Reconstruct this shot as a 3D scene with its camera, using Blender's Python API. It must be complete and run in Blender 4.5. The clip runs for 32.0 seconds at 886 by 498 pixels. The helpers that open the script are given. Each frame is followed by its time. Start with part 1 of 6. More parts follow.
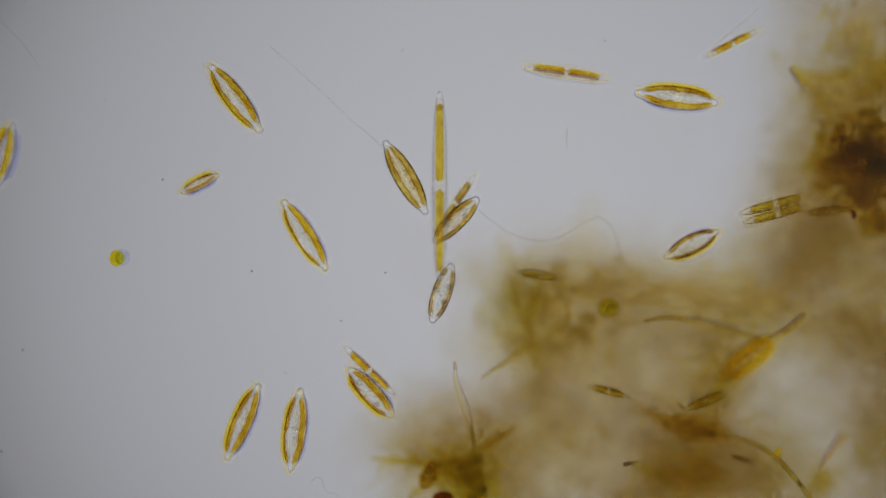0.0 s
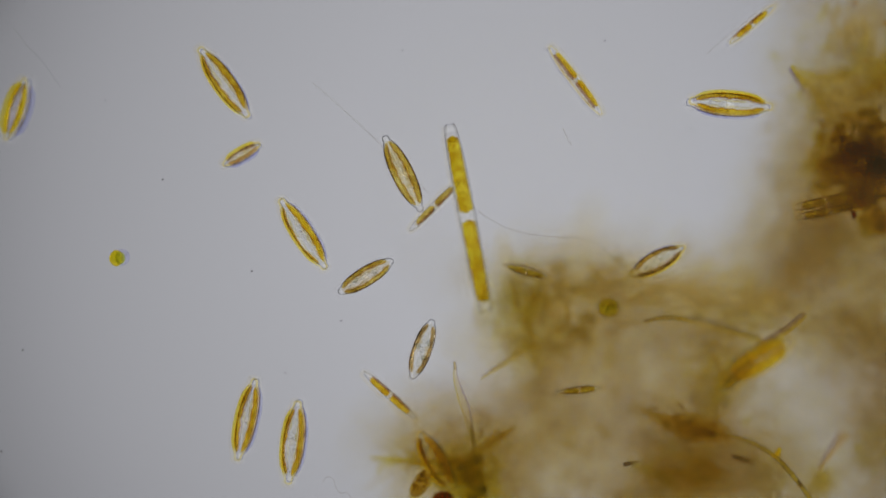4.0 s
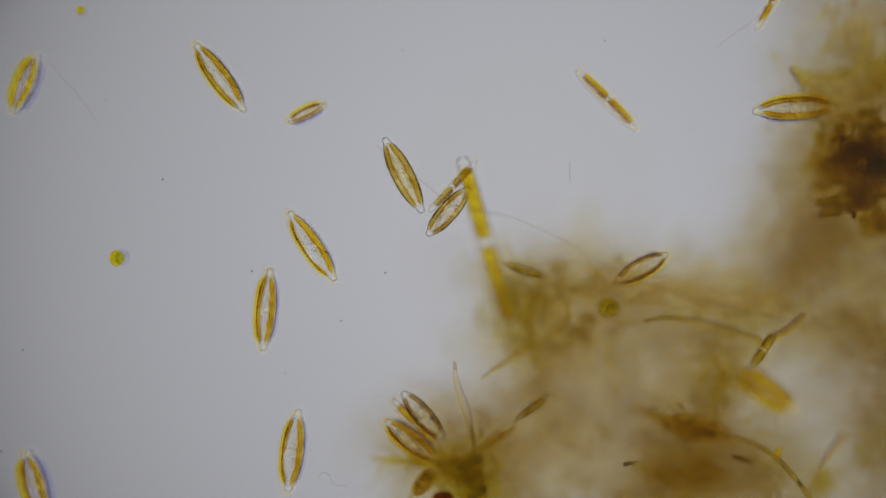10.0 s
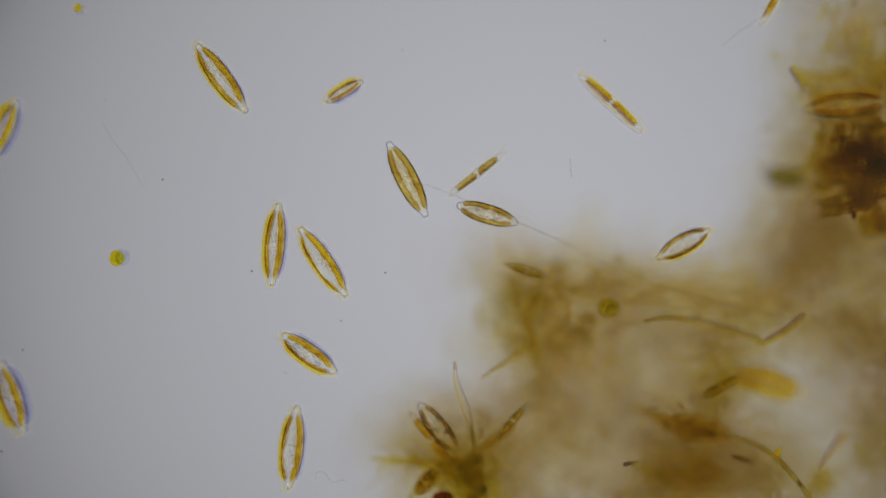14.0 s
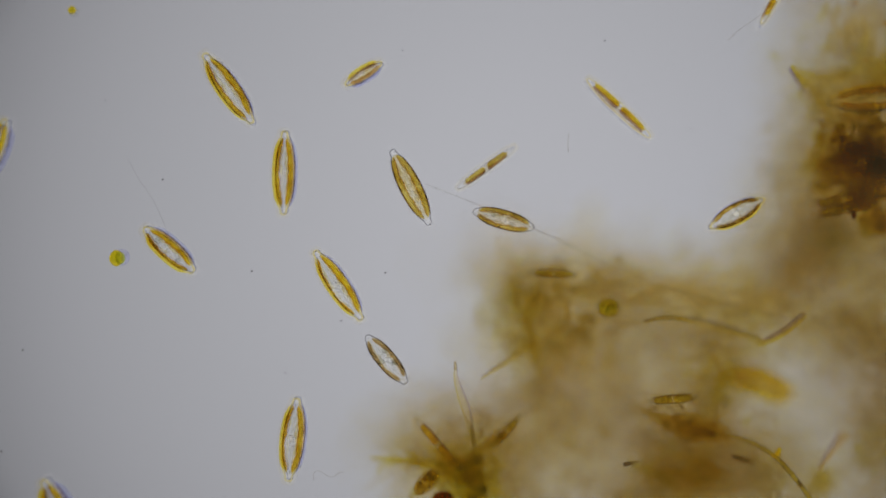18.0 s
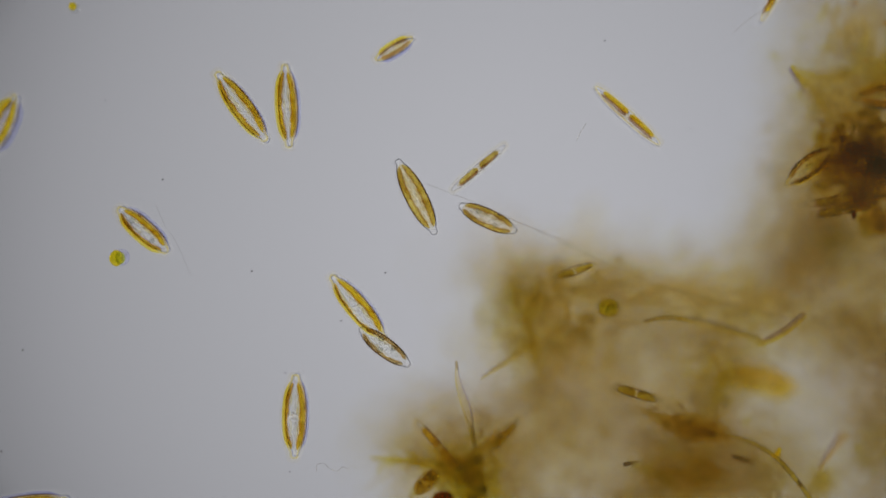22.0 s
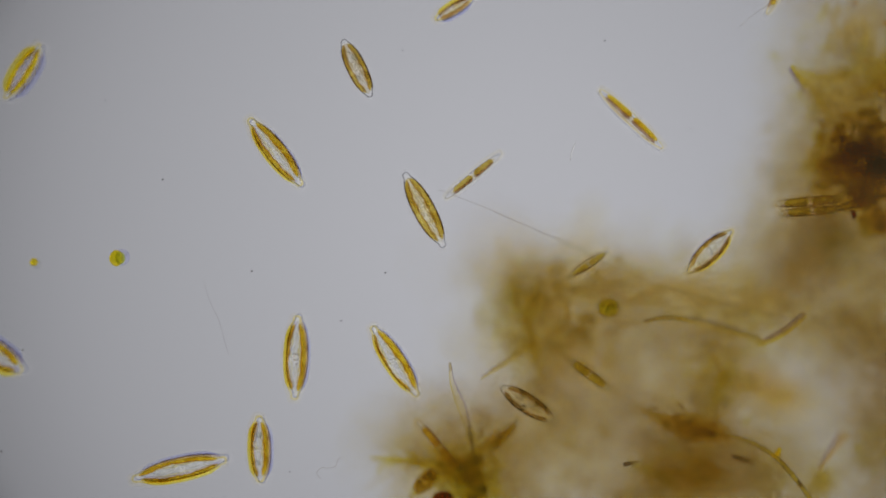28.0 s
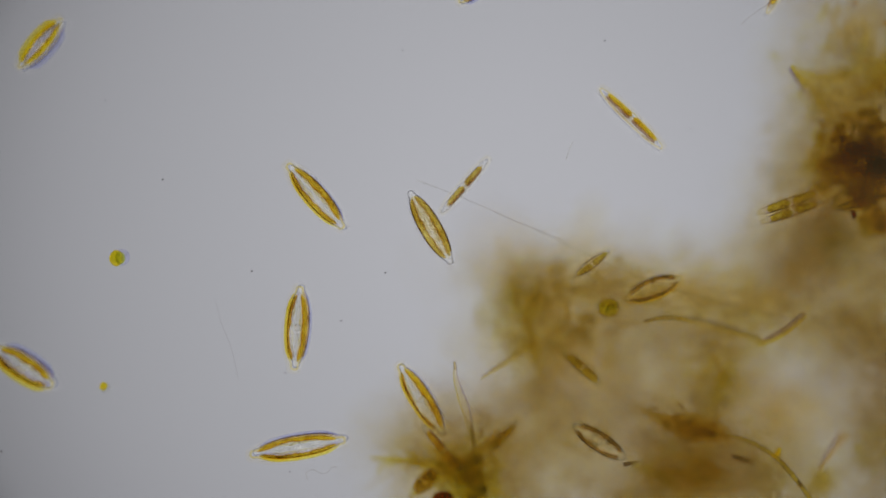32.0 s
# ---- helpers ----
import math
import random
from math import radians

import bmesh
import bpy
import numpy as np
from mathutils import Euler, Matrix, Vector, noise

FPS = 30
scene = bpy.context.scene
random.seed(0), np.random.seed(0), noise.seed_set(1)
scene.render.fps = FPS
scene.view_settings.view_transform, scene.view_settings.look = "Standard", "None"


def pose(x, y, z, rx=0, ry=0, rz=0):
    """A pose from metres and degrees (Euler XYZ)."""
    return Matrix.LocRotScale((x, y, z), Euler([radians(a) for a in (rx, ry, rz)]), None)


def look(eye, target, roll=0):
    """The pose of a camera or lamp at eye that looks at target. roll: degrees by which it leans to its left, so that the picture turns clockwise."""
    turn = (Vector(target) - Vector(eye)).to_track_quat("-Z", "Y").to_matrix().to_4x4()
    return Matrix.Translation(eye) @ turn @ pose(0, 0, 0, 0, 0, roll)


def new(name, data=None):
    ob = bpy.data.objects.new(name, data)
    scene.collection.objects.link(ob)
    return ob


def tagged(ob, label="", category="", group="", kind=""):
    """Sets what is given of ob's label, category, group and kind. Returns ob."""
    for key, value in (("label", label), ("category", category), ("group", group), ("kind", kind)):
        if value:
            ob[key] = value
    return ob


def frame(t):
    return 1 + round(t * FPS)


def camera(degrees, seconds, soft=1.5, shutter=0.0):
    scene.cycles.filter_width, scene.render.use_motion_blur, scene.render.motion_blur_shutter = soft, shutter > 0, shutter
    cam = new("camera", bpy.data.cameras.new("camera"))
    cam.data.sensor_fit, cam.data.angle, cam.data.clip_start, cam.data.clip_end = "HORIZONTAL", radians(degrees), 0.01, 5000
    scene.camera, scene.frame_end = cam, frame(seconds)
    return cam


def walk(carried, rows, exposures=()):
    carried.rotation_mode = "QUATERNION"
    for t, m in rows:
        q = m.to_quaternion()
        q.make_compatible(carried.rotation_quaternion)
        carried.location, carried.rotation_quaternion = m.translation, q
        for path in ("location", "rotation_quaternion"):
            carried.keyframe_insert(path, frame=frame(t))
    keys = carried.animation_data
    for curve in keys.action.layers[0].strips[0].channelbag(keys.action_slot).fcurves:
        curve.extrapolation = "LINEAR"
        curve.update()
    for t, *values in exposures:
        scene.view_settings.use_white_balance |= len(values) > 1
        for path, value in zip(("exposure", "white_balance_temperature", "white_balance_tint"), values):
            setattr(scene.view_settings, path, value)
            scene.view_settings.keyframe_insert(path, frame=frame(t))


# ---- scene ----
# Water drop under a microscope, built 2,500 times enlarged: one metre stands for 400 micrometres.
# The field is laid out on a grid of 0.43 micrometres, counted from its upper left corner.
SCALE = 2.5
GRID = 0.00043 * SCALE
FIELD_OF_VIEW = 32.0
DISTANCE = 784 * GRID / math.tan(radians(FIELD_OF_VIEW / 2))
cam = camera(FIELD_OF_VIEW, 32.0, soft=1.7)
cam.data.dof.use_dof = True
cam.data.dof.focus_distance = DISTANCE - 0.006 * SCALE
cam.data.dof.aperture_fstop = cam.data.lens / 1000 / (0.21 * DISTANCE)
walk(cam, [(0, pose(0, 0, DISTANCE)), (32, pose(0, 0, DISTANCE))])
scene.cycles.transparent_max_bounces = 64


def at(u, v, z=0.0):
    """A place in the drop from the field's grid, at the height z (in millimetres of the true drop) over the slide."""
    z *= SCALE
    k = GRID * (DISTANCE - z) / DISTANCE
    return Vector(((u - 784) * k, (441 - v) * k, z))


# ---- light: the dim room, the lamp field of the condenser under the slide, and an added sun ----
world = bpy.data.worlds.new("dim_room")
scene.world = world
world.use_nodes = True
world.node_tree.nodes["Background"].inputs["Color"].default_value = (0.5, 0.5, 0.55, 1)
world.node_tree.nodes["Background"].inputs["Strength"].default_value = 0.04
LAMP_COLOR = (0.440, 0.441, 0.470)
LAMP_STRENGTH = 1.0
LAMP_DEPTH = 0.8
# Sun added below the slide to brighten halos and cell ends; no microscope part.
beam = new("added_edge_sun", bpy.data.lights.new("added_edge_sun", "SUN"))
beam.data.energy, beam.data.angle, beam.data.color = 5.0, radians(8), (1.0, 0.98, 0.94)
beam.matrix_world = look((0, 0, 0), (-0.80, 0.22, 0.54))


# ---- materials ----
def nodes_of(name):
    m = bpy.data.materials.new(name)
    m.use_nodes = True
    t = m.node_tree
    t.nodes.clear()
    out = t.nodes.new("ShaderNodeOutputMaterial")
    return m, t, out


def ramp(t, source, stops):
    r = t.nodes.new("ShaderNodeValToRGB")
    e = r.color_ramp.elements
    e[0].position, e[0].color = stops[0][0], (*stops[0][1], 1)
    e[1].position, e[1].color = stops[-1][0], (*stops[-1][1], 1)
    for p, c in stops[1:-1]:
        n = e.new(p)
        n.color = (*c, 1)
    t.links.new(source, r.inputs["Fac"])
    return r.outputs["Color"]


def grain(t, scale, detail=2.5, rough=0.5):
    co = t.nodes.new("ShaderNodeTexCoord")
    n = t.nodes.new("ShaderNodeTexNoise")
    n.inputs["Scale"].default_value, n.inputs["Detail"].default_value, n.inputs["Roughness"].default_value = scale / SCALE, detail, rough
    t.links.new(co.outputs["Object"], n.inputs["Vector"])
    return n.outputs["Fac"]


def tissue(name, dark, light, scale=400.0, scatter=0.12, gloss=0.03, island=0.0, contrast=0.18, other=None):
    """A stained, see-through living or dead matter: it filters the lamp's light, scatters some of it, and shines a little."""
    m, t, out = nodes_of(name)
    fine, coarse = grain(t, scale), grain(t, scale * 0.22, 2.0)
    mix = t.nodes.new("ShaderNodeMath")
    mix.operation = "MULTIPLY_ADD"
    mix.inputs[1].default_value = 0.5
    t.links.new(fine, mix.inputs[0])
    half = t.nodes.new("ShaderNodeMath")
    half.operation = "MULTIPLY"
    half.inputs[1].default_value = 0.5
    t.links.new(coarse, half.inputs[0])
    t.links.new(half.outputs[0], mix.inputs[2])
    value = mix.outputs[0]
    if island:
        g = t.nodes.new("ShaderNodeNewGeometry")
        add = t.nodes.new("ShaderNodeMath")
        add.operation = "MULTIPLY_ADD"
        add.inputs[1].default_value = island
        sub = t.nodes.new("ShaderNodeMath")
        sub.operation = "SUBTRACT"
        sub.inputs[1].default_value = island / 2
        t.links.new(value, sub.inputs[0])
        t.links.new(g.outputs["Random Per Island"], add.inputs[0])
        t.links.new(sub.outputs[0], add.inputs[2])
        value = add.outputs[0]
    color = ramp(t, value, [(0.5 - contrast, dark), (0.5 + contrast, light)])
    if other:
        far = ramp(t, value, [(0.5 - contrast, other[0]), (0.5 + contrast, other[1])])
        where = ramp(t, grain(t, 13.0, 3.0, 0.55), [(0.42, (0, 0, 0)), (0.58, (1, 1, 1))])
        blend = t.nodes.new("ShaderNodeMix")
        blend.data_type = "RGBA"
        for source, socket in ((where, blend.inputs[0]), (color, blend.inputs[6]), (far, blend.inputs[7])):
            t.links.new(source, socket)
        color = blend.outputs[2]
    clear = t.nodes.new("ShaderNodeBsdfTransparent")
    t.links.new(color, clear.inputs["Color"])
    lit = t.nodes.new("ShaderNodeBsdfTranslucent")
    t.links.new(color, lit.inputs["Color"])
    m1 = t.nodes.new("ShaderNodeMixShader")
    m1.inputs["Fac"].default_value = scatter
    t.links.new(clear.outputs[0], m1.inputs[1])
    t.links.new(lit.outputs[0], m1.inputs[2])
    shine = t.nodes.new("ShaderNodeBsdfGlossy")
    shine.inputs["Roughness"].default_value = 0.25
    m2 = t.nodes.new("ShaderNodeMixShader")
    m2.inputs["Fac"].default_value = gloss
    t.links.new(m1.outputs[0], m2.inputs[1])
    t.links.new(shine.outputs[0], m2.inputs[2])
    t.links.new(m2.outputs[0], out.inputs["Surface"])
    return m


def lamp_glow(name):
    """The lit field of the condenser, brightest a little off its middle; its falloff to the rim paints the lens
    vignette.
    """
    m, t, out = nodes_of(name)
    co = t.nodes.new("ShaderNodeTexCoord")
    sub = t.nodes.new("ShaderNodeVectorMath")
    sub.operation = "DISTANCE"
    sub.inputs[1].default_value = (0.11 * SCALE, 0.015 * SCALE, -LAMP_DEPTH * SCALE)
    t.links.new(co.outputs["Object"], sub.inputs[0])
    c = LAMP_COLOR
    away = t.nodes.new("ShaderNodeMath")
    away.operation = "DIVIDE"
    away.inputs[1].default_value = SCALE * 1.417
    t.links.new(sub.outputs["Value"], away.inputs[0])
    color = ramp(t, away.outputs[0], [(p, tuple(x * k for x in c)) for p, k in ((0.0, 1.0), (0.12, 0.975), (0.24, 0.885), (0.36, 0.78), (0.45, 0.66), (0.52, 0.49), (0.6, 0.37))])
    e = t.nodes.new("ShaderNodeEmission")
    e.inputs["Strength"].default_value = LAMP_STRENGTH
    t.links.new(color, e.inputs["Color"])
    t.links.new(e.outputs[0], out.inputs["Surface"])
    return m


def clear_glass(name):
    m, t, out = nodes_of(name)
    clear = t.nodes.new("ShaderNodeBsdfTransparent")
    clear.inputs["Color"].default_value = (0.995, 0.997, 1, 1)
    shine = t.nodes.new("ShaderNodeBsdfGlossy")
    shine.inputs["Roughness"].default_value = 0.02
    mix = t.nodes.new("ShaderNodeMixShader")
    fres = t.nodes.new("ShaderNodeFresnel")
    fres.inputs["IOR"].default_value = 1.15
    t.links.new(fres.outputs[0], mix.inputs["Fac"])
    t.links.new(clear.outputs[0], mix.inputs[1])
    t.links.new(shine.outputs[0], mix.inputs[2])
    t.links.new(mix.outputs[0], out.inputs["Surface"])
    return m


GLASS = clear_glass("slide_glass")
GLOW = lamp_glow("lamp_glow")
SILICA = tissue("silica", (0.975, 0.975, 0.975), (0.998, 0.998, 0.995), 500, 0.005, 0.01)
RIM = tissue("silica_rim", (0.66, 0.52, 0.30), (0.84, 0.72, 0.46), 250, 0.03, 0.01)
RIM_BROWN = tissue("brown_girdle", (0.46, 0.32, 0.11), (0.72, 0.54, 0.25), 250, 0.01, 0.0)
RIM_PALE = tissue("pale_silica_rim", (0.54, 0.54, 0.56), (0.74, 0.74, 0.76), 250, 0.02, 0.0)
RIM_SOFT = tissue("soft_silica_rim", (0.70, 0.70, 0.73), (0.84, 0.84, 0.86), 250, 0.02, 0.0)
RIM_FRINGE_BLUE = tissue("blue_grey_rim_fringe", (0.62, 0.64, 0.76), (0.80, 0.82, 0.91), 250, 0.02, 0.0)
RIM_FRINGE_YELLOW = tissue("yellow_rim_fringe", (1.0, 0.93, 0.62), (1.0, 0.97, 0.78), 250, 0.03, 0.0)
# Clear scattering tints for the imitated halos, not slime of the cells.
HALO_COOL = tissue("cool_halo", (0.992, 0.992, 0.995), (1.0, 1.0, 1.0), 120, 0.013, 0.0)
HALO_WARM = tissue("warm_halo", (0.993, 0.982, 0.95), (1.0, 0.997, 0.98), 120, 0.013, 0.0)
NUCLEUS = tissue("bright_nucleus", (0.97, 0.975, 0.98), (1.0, 1.0, 1.0), 300, 0.12, 0.0)
BRIGHT_SCATTER = tissue("bright_scatter", (0.975, 0.98, 0.99), (1.0, 1.0, 1.0), 300, 0.09, 0.0)
PLASTID = tissue("golden_plastid", (0.90, 0.69, 0.10), (1.0, 0.92, 0.31), 210, 0.06, 0.0, contrast=0.15)
PLASTID_BROWN = tissue("brown_plastid", (0.76, 0.63, 0.22), (0.95, 0.89, 0.52), 200, 0.04, 0.0, contrast=0.14)
PLASTID_OLIVE = tissue("olive_plastid", (0.80, 0.72, 0.20), (0.97, 0.94, 0.46), 220, 0.02, 0.0, contrast=0.15)
PLASTID_GRAINY = tissue("grainy_golden_plastid", (0.80, 0.60, 0.05), (0.99, 0.92, 0.26), 520, 0.05, 0.0, contrast=0.10)
PLASTID_YELLOW = tissue("yellow_plastid", (1.0, 0.86, 0.10), (1.0, 0.95, 0.30), 200, 0.10, 0.0)
PLASTID_ROSE = tissue("rose_gold_plastid", (0.80, 0.67, 0.58), (0.96, 0.88, 0.72), 210, 0.03, 0.0, contrast=0.15)
PLASTID_FRINGE_VIOLET = tissue("violet_plastid_fringe", (0.87, 0.84, 0.96), (0.95, 0.93, 1.0), 200, 0.01, 0.0)
# Tints for painted lens fringes; the yellow also colours granules and girdles.
FRINGE_AND_CELL_YELLOW = tissue("yellow_fringe_and_cell", (1.0, 0.93, 0.36), (1.0, 0.97, 0.56), 200, 0.05, 0.0)
FRINGE_LILAC = tissue("lilac_lens_fringe", (0.82, 0.83, 0.98), (0.91, 0.92, 1.0), 200, 0.015, 0.0)
PLASTID_FRINGE_MAROON = tissue("maroon_plastid_fringe", (0.68, 0.54, 0.48), (0.87, 0.77, 0.72), 200, 0.01, 0.0)
PLASTID_PALE = tissue("greyish_plastid", (0.72, 0.60, 0.38), (0.92, 0.85, 0.64), 260, 0.03, contrast=0.14)
VEIL = tissue("thin_plastid_veil", (0.935, 0.94, 0.91), (1.0, 1.0, 1.0), 230, 0.03, 0.0, contrast=0.10)
VEIL_GOLD = tissue("golden_plastid_veil", (0.965, 0.91, 0.68), (1.0, 0.995, 0.96), 260, 0.03, 0.0, contrast=0.12)
VEIL_BROWN = tissue("brown_plastid_veil", (0.90, 0.85, 0.72), (1.0, 0.99, 0.97), 260, 0.03, 0.0, contrast=0.12)
# Lilac of painted filament fringes, also of a girdle and a film edge.
LILAC_FRINGE_AND_WALL = tissue("lilac_fringe_and_wall", (0.74, 0.70, 0.80), (0.88, 0.85, 0.92), 160, 0.02, 0.02)
PLASM = tissue("cytoplasm", (0.96, 0.965, 0.955), (1.0, 1.0, 1.0), 300, 0.05, 0.0)
OIL = tissue("oil_droplet", (0.86, 0.885, 0.86), (0.965, 0.975, 0.96), 200, 0.02, 0.03)
DETRITUS = tissue("detritus", (0.712, 0.580, 0.165), (0.957, 0.890, 0.57), 60, 0.01, 0.0, 0.7, other=((0.70, 0.606, 0.42), (0.949, 0.898, 0.795)))
DETRITUS_YELLOW = tissue("yellow_detritus", (0.77, 0.715, 0.10), (0.945, 0.922, 0.45), 60, 0.01, 0.0, 0.7)
DETRITUS_DARK = tissue("dark_detritus", (0.48, 0.37, 0.09), (0.84, 0.73, 0.34), 60, 0.01, 0.0, 0.7)
FIBRE = tissue("pale_fibre", (0.90, 0.82, 0.48), (0.98, 0.94, 0.72), 120, 0.04)
FIBRE_OLIVE = tissue("olive_fibre", (0.74, 0.62, 0.28), (0.92, 0.84, 0.52), 120, 0.04)
STALK_PALE = tissue("pale_stalk", (0.935, 0.905, 0.78), (0.985, 0.965, 0.90), 90, 0.03, 0.0)
HAZE = tissue("pale_film", (0.90, 0.85, 0.66), (0.98, 0.95, 0.86), 90, 0.05, 0.01)
FIBRE_DARK = tissue("dark_fibre", (0.46, 0.38, 0.30), (0.68, 0.60, 0.50), 120, 0.05)
FIBRE_MAUVE = tissue("mauve_fibre", (0.82, 0.71, 0.64), (0.95, 0.86, 0.78), 120, 0.05)
THREAD = tissue("hyaline_thread", (0.86, 0.85, 0.83), (0.94, 0.93, 0.91), 120, 0.05)
ALGA = tissue("green_alga", (0.62, 0.64, 0.04), (0.95, 0.92, 0.22), 160, 0.08)
ALGA_BRIGHT = tissue("bright_green_alga", (0.74, 0.80, 0.16), (0.93, 0.96, 0.50), 300, 0.08, 0.0, contrast=0.12)
CLEAR_FRINGE = tissue("clear_lilac_fringe", (0.86, 0.86, 0.97), (0.95, 0.95, 1.0), 200, 0.02, 0.0)
ALGA_SOFT = tissue("yellow_green_alga", (0.80, 0.76, 0.12), (0.95, 0.92, 0.36), 160, 0.02, 0.0)
FLAGELLATE = tissue("olive_cell", (0.66, 0.65, 0.28), (0.88, 0.86, 0.52), 120, 0.02, 0.0)
FILM = tissue("torn_film", (0.91, 0.83, 0.52), (0.99, 0.965, 0.86), 40, 0.02, 0.0)
FILM_BROWN = tissue("brown_torn_film", (0.89, 0.82, 0.44), (0.99, 0.96, 0.74), 75, 0.01, 0.0, contrast=0.2)
SPONGE_GREY = tissue("soft_grey_brown_matter", (0.86, 0.81, 0.60), (0.985, 0.97, 0.86), 90, 0.01, 0.0, 0.3, 0.16)
SPONGE = tissue("spongy_brown_matter", (0.87, 0.80, 0.36), (0.99, 0.975, 0.76), 110, 0.01, 0.0, 0.3, 0.16)
FIBRE_AMBER = tissue("amber_fibre", (0.91, 0.84, 0.30), (0.98, 0.95, 0.56), 120, 0.01, 0.0)
FIBRE_RUST = tissue("rust_fibre", (0.95, 0.80, 0.44), (0.99, 0.90, 0.64), 120, 0.02, 0.0)
THREAD_OLIVE = tissue("olive_thread", (0.74, 0.70, 0.62), (0.88, 0.84, 0.76), 120, 0.03, 0.0)
PLASTID_EDGE = tissue("plastid_edge", (0.76, 0.60, 0.24), (0.96, 0.86, 0.52), 300, 0.04)
THREAD_FAINT = tissue("faint_thread", (0.945, 0.945, 0.94), (0.98, 0.98, 0.975), 120, 0.005)
CYST = tissue("red_brown_cyst", (0.34, 0.09, 0.03), (0.62, 0.24, 0.08), 120, 0.08)
BROWN_CELL = tissue("brown_cell", (0.66, 0.48, 0.13), (0.95, 0.84, 0.46), 260, 0.05)
SPECK = tissue("dust", (0.30, 0.29, 0.30), (0.55, 0.53, 0.52), 300, 0.10)


# ---- mesh helpers ----
def mesh_of(name, verts, faces, material, smooth=True):
    me = bpy.data.meshes.new(name)
    me.from_pydata([tuple(v) for v in verts], [], faces)
    me.materials.append(material)
    if smooth:
        me.polygons.foreach_set("use_smooth", [True] * len(me.polygons))
    me.update()
    return me


def part(name, shape, material, parent=None, label="", smooth=True):
    """Links one mesh object, given as vertices and faces, under a thing."""
    ob = new(name, mesh_of(name, *shape, material, smooth))
    if parent:
        ob.parent = parent
    if label:
        ob["label"] = label
    return ob


def loft(rings, closed=False):
    """Vertices and faces of a skin over rings of equal count, closed by caps or into a loop."""
    n, verts, faces = len(rings[0]), [v for r in rings for v in r], []
    count = len(rings)
    for i in range(count if closed else count - 1):
        a, b = i * n, (i + 1) % count * n
        for j in range(n):
            k = (j + 1) % n
            faces.append((a + j, a + k, b + k, b + j))
    if not closed:
        faces.append(tuple(range(n))[::-1])
        faces.append(tuple(range((count - 1) * n, count * n)))
    return verts, faces


def tube(points, radii, sides=6, closed=False):
    """A tube of changing radius through points."""
    pts = [Vector(p) for p in points]
    rings = []
    for i, p in enumerate(pts):
        a = pts[i - 1] if i or closed else p
        b = pts[(i + 1) % len(pts)] if i < len(pts) - 1 or closed else p
        d = (b - a).normalized() if (b - a).length else Vector((1, 0, 0))
        side = d.cross(Vector((0, 0, 1)))
        side = side.normalized() if side.length > 1e-6 else Vector((1, 0, 0))
        up = side.cross(d)
        r = radii[i] if hasattr(radii, "__len__") else radii
        rings.append([p + (side * math.cos(2 * math.pi * k / sides) + up * math.sin(2 * math.pi * k / sides)) * r for k in range(sides)])
    return loft(rings, closed)


def smooth_line(points, steps=6):
    """A Catmull-Rom line through points."""
    p = [Vector(q) for q in points]
    p = [p[0] * 2 - p[1]] + p + [p[-1] * 2 - p[-2]]
    out = []
    for i in range(1, len(p) - 2):
        for s in range(steps):
            t = s / steps
            out.append(0.5 * (2 * p[i] + (p[i + 1] - p[i - 1]) * t + (2 * p[i - 1] - 5 * p[i] + 4 * p[i + 1] - p[i + 2]) * t * t + (3 * p[i] - p[i - 1] - 3 * p[i + 1] + p[i + 2]) * t ** 3))
    out.append(p[-2])
    return out


def blob(center, radii, rough=0.0, seed=0, rings=10, sides=14):
    """A rounded, uneven body."""
    rnd = Vector((seed * 3.7, seed * 1.3, 0))
    rows = []
    for i in range(rings + 1):
        a = math.pi * (0.02 + 0.96 * i / rings)
        row = []
        for j in range(sides):
            b = 2 * math.pi * j / sides
            d = Vector((math.sin(a) * math.cos(b), math.sin(a) * math.sin(b), math.cos(a)))
            k = 1 + rough * noise.noise(d * 1.8 + rnd)
            row.append(Vector(center) + Vector((d.x * radii[0], d.y * radii[1], d.z * radii[2])) * k)
        rows.append(row)
    return loft(rows)


# ---- the microscope's stage: lamp field and slide ----
def stage():
    disc = [Vector((0.70 * math.cos(2 * math.pi * i / 96), 0.70 * math.sin(2 * math.pi * i / 96), z)) * SCALE for z in (-LAMP_DEPTH, -LAMP_DEPTH - 0.03) for i in range(96)]
    faces = [tuple(range(96)), tuple(range(96, 192))[::-1]] + [(i, 96 + i, 96 + (i + 1) % 96, (i + 1) % 96) for i in range(96)]
    lamp = part("backdrop", (disc, faces), GLOW, smooth=False)
    tagged(lamp, "lamp field of the condenser under the slide, vignette painted in its glow", "lamp", kind="structure")
    x, y, d = 0.56 * SCALE, 0.42 * SCALE, 0.08 * SCALE
    v = [Vector((sx * x, sy * y, z)) for z in (0, -d) for sx, sy in ((-1, -1), (1, -1), (1, 1), (-1, 1))]
    f = [(0, 1, 2, 3), (7, 6, 5, 4)] + [(i, i + 4, (i + 1) % 4 + 4, (i + 1) % 4) for i in range(4)]
    slide = part("ground", (v, f), GLASS, smooth=False)
    slide.visible_shadow = False
    tagged(slide, "clear glass microscope slide lit from below", "slide", kind="structure")


stage()

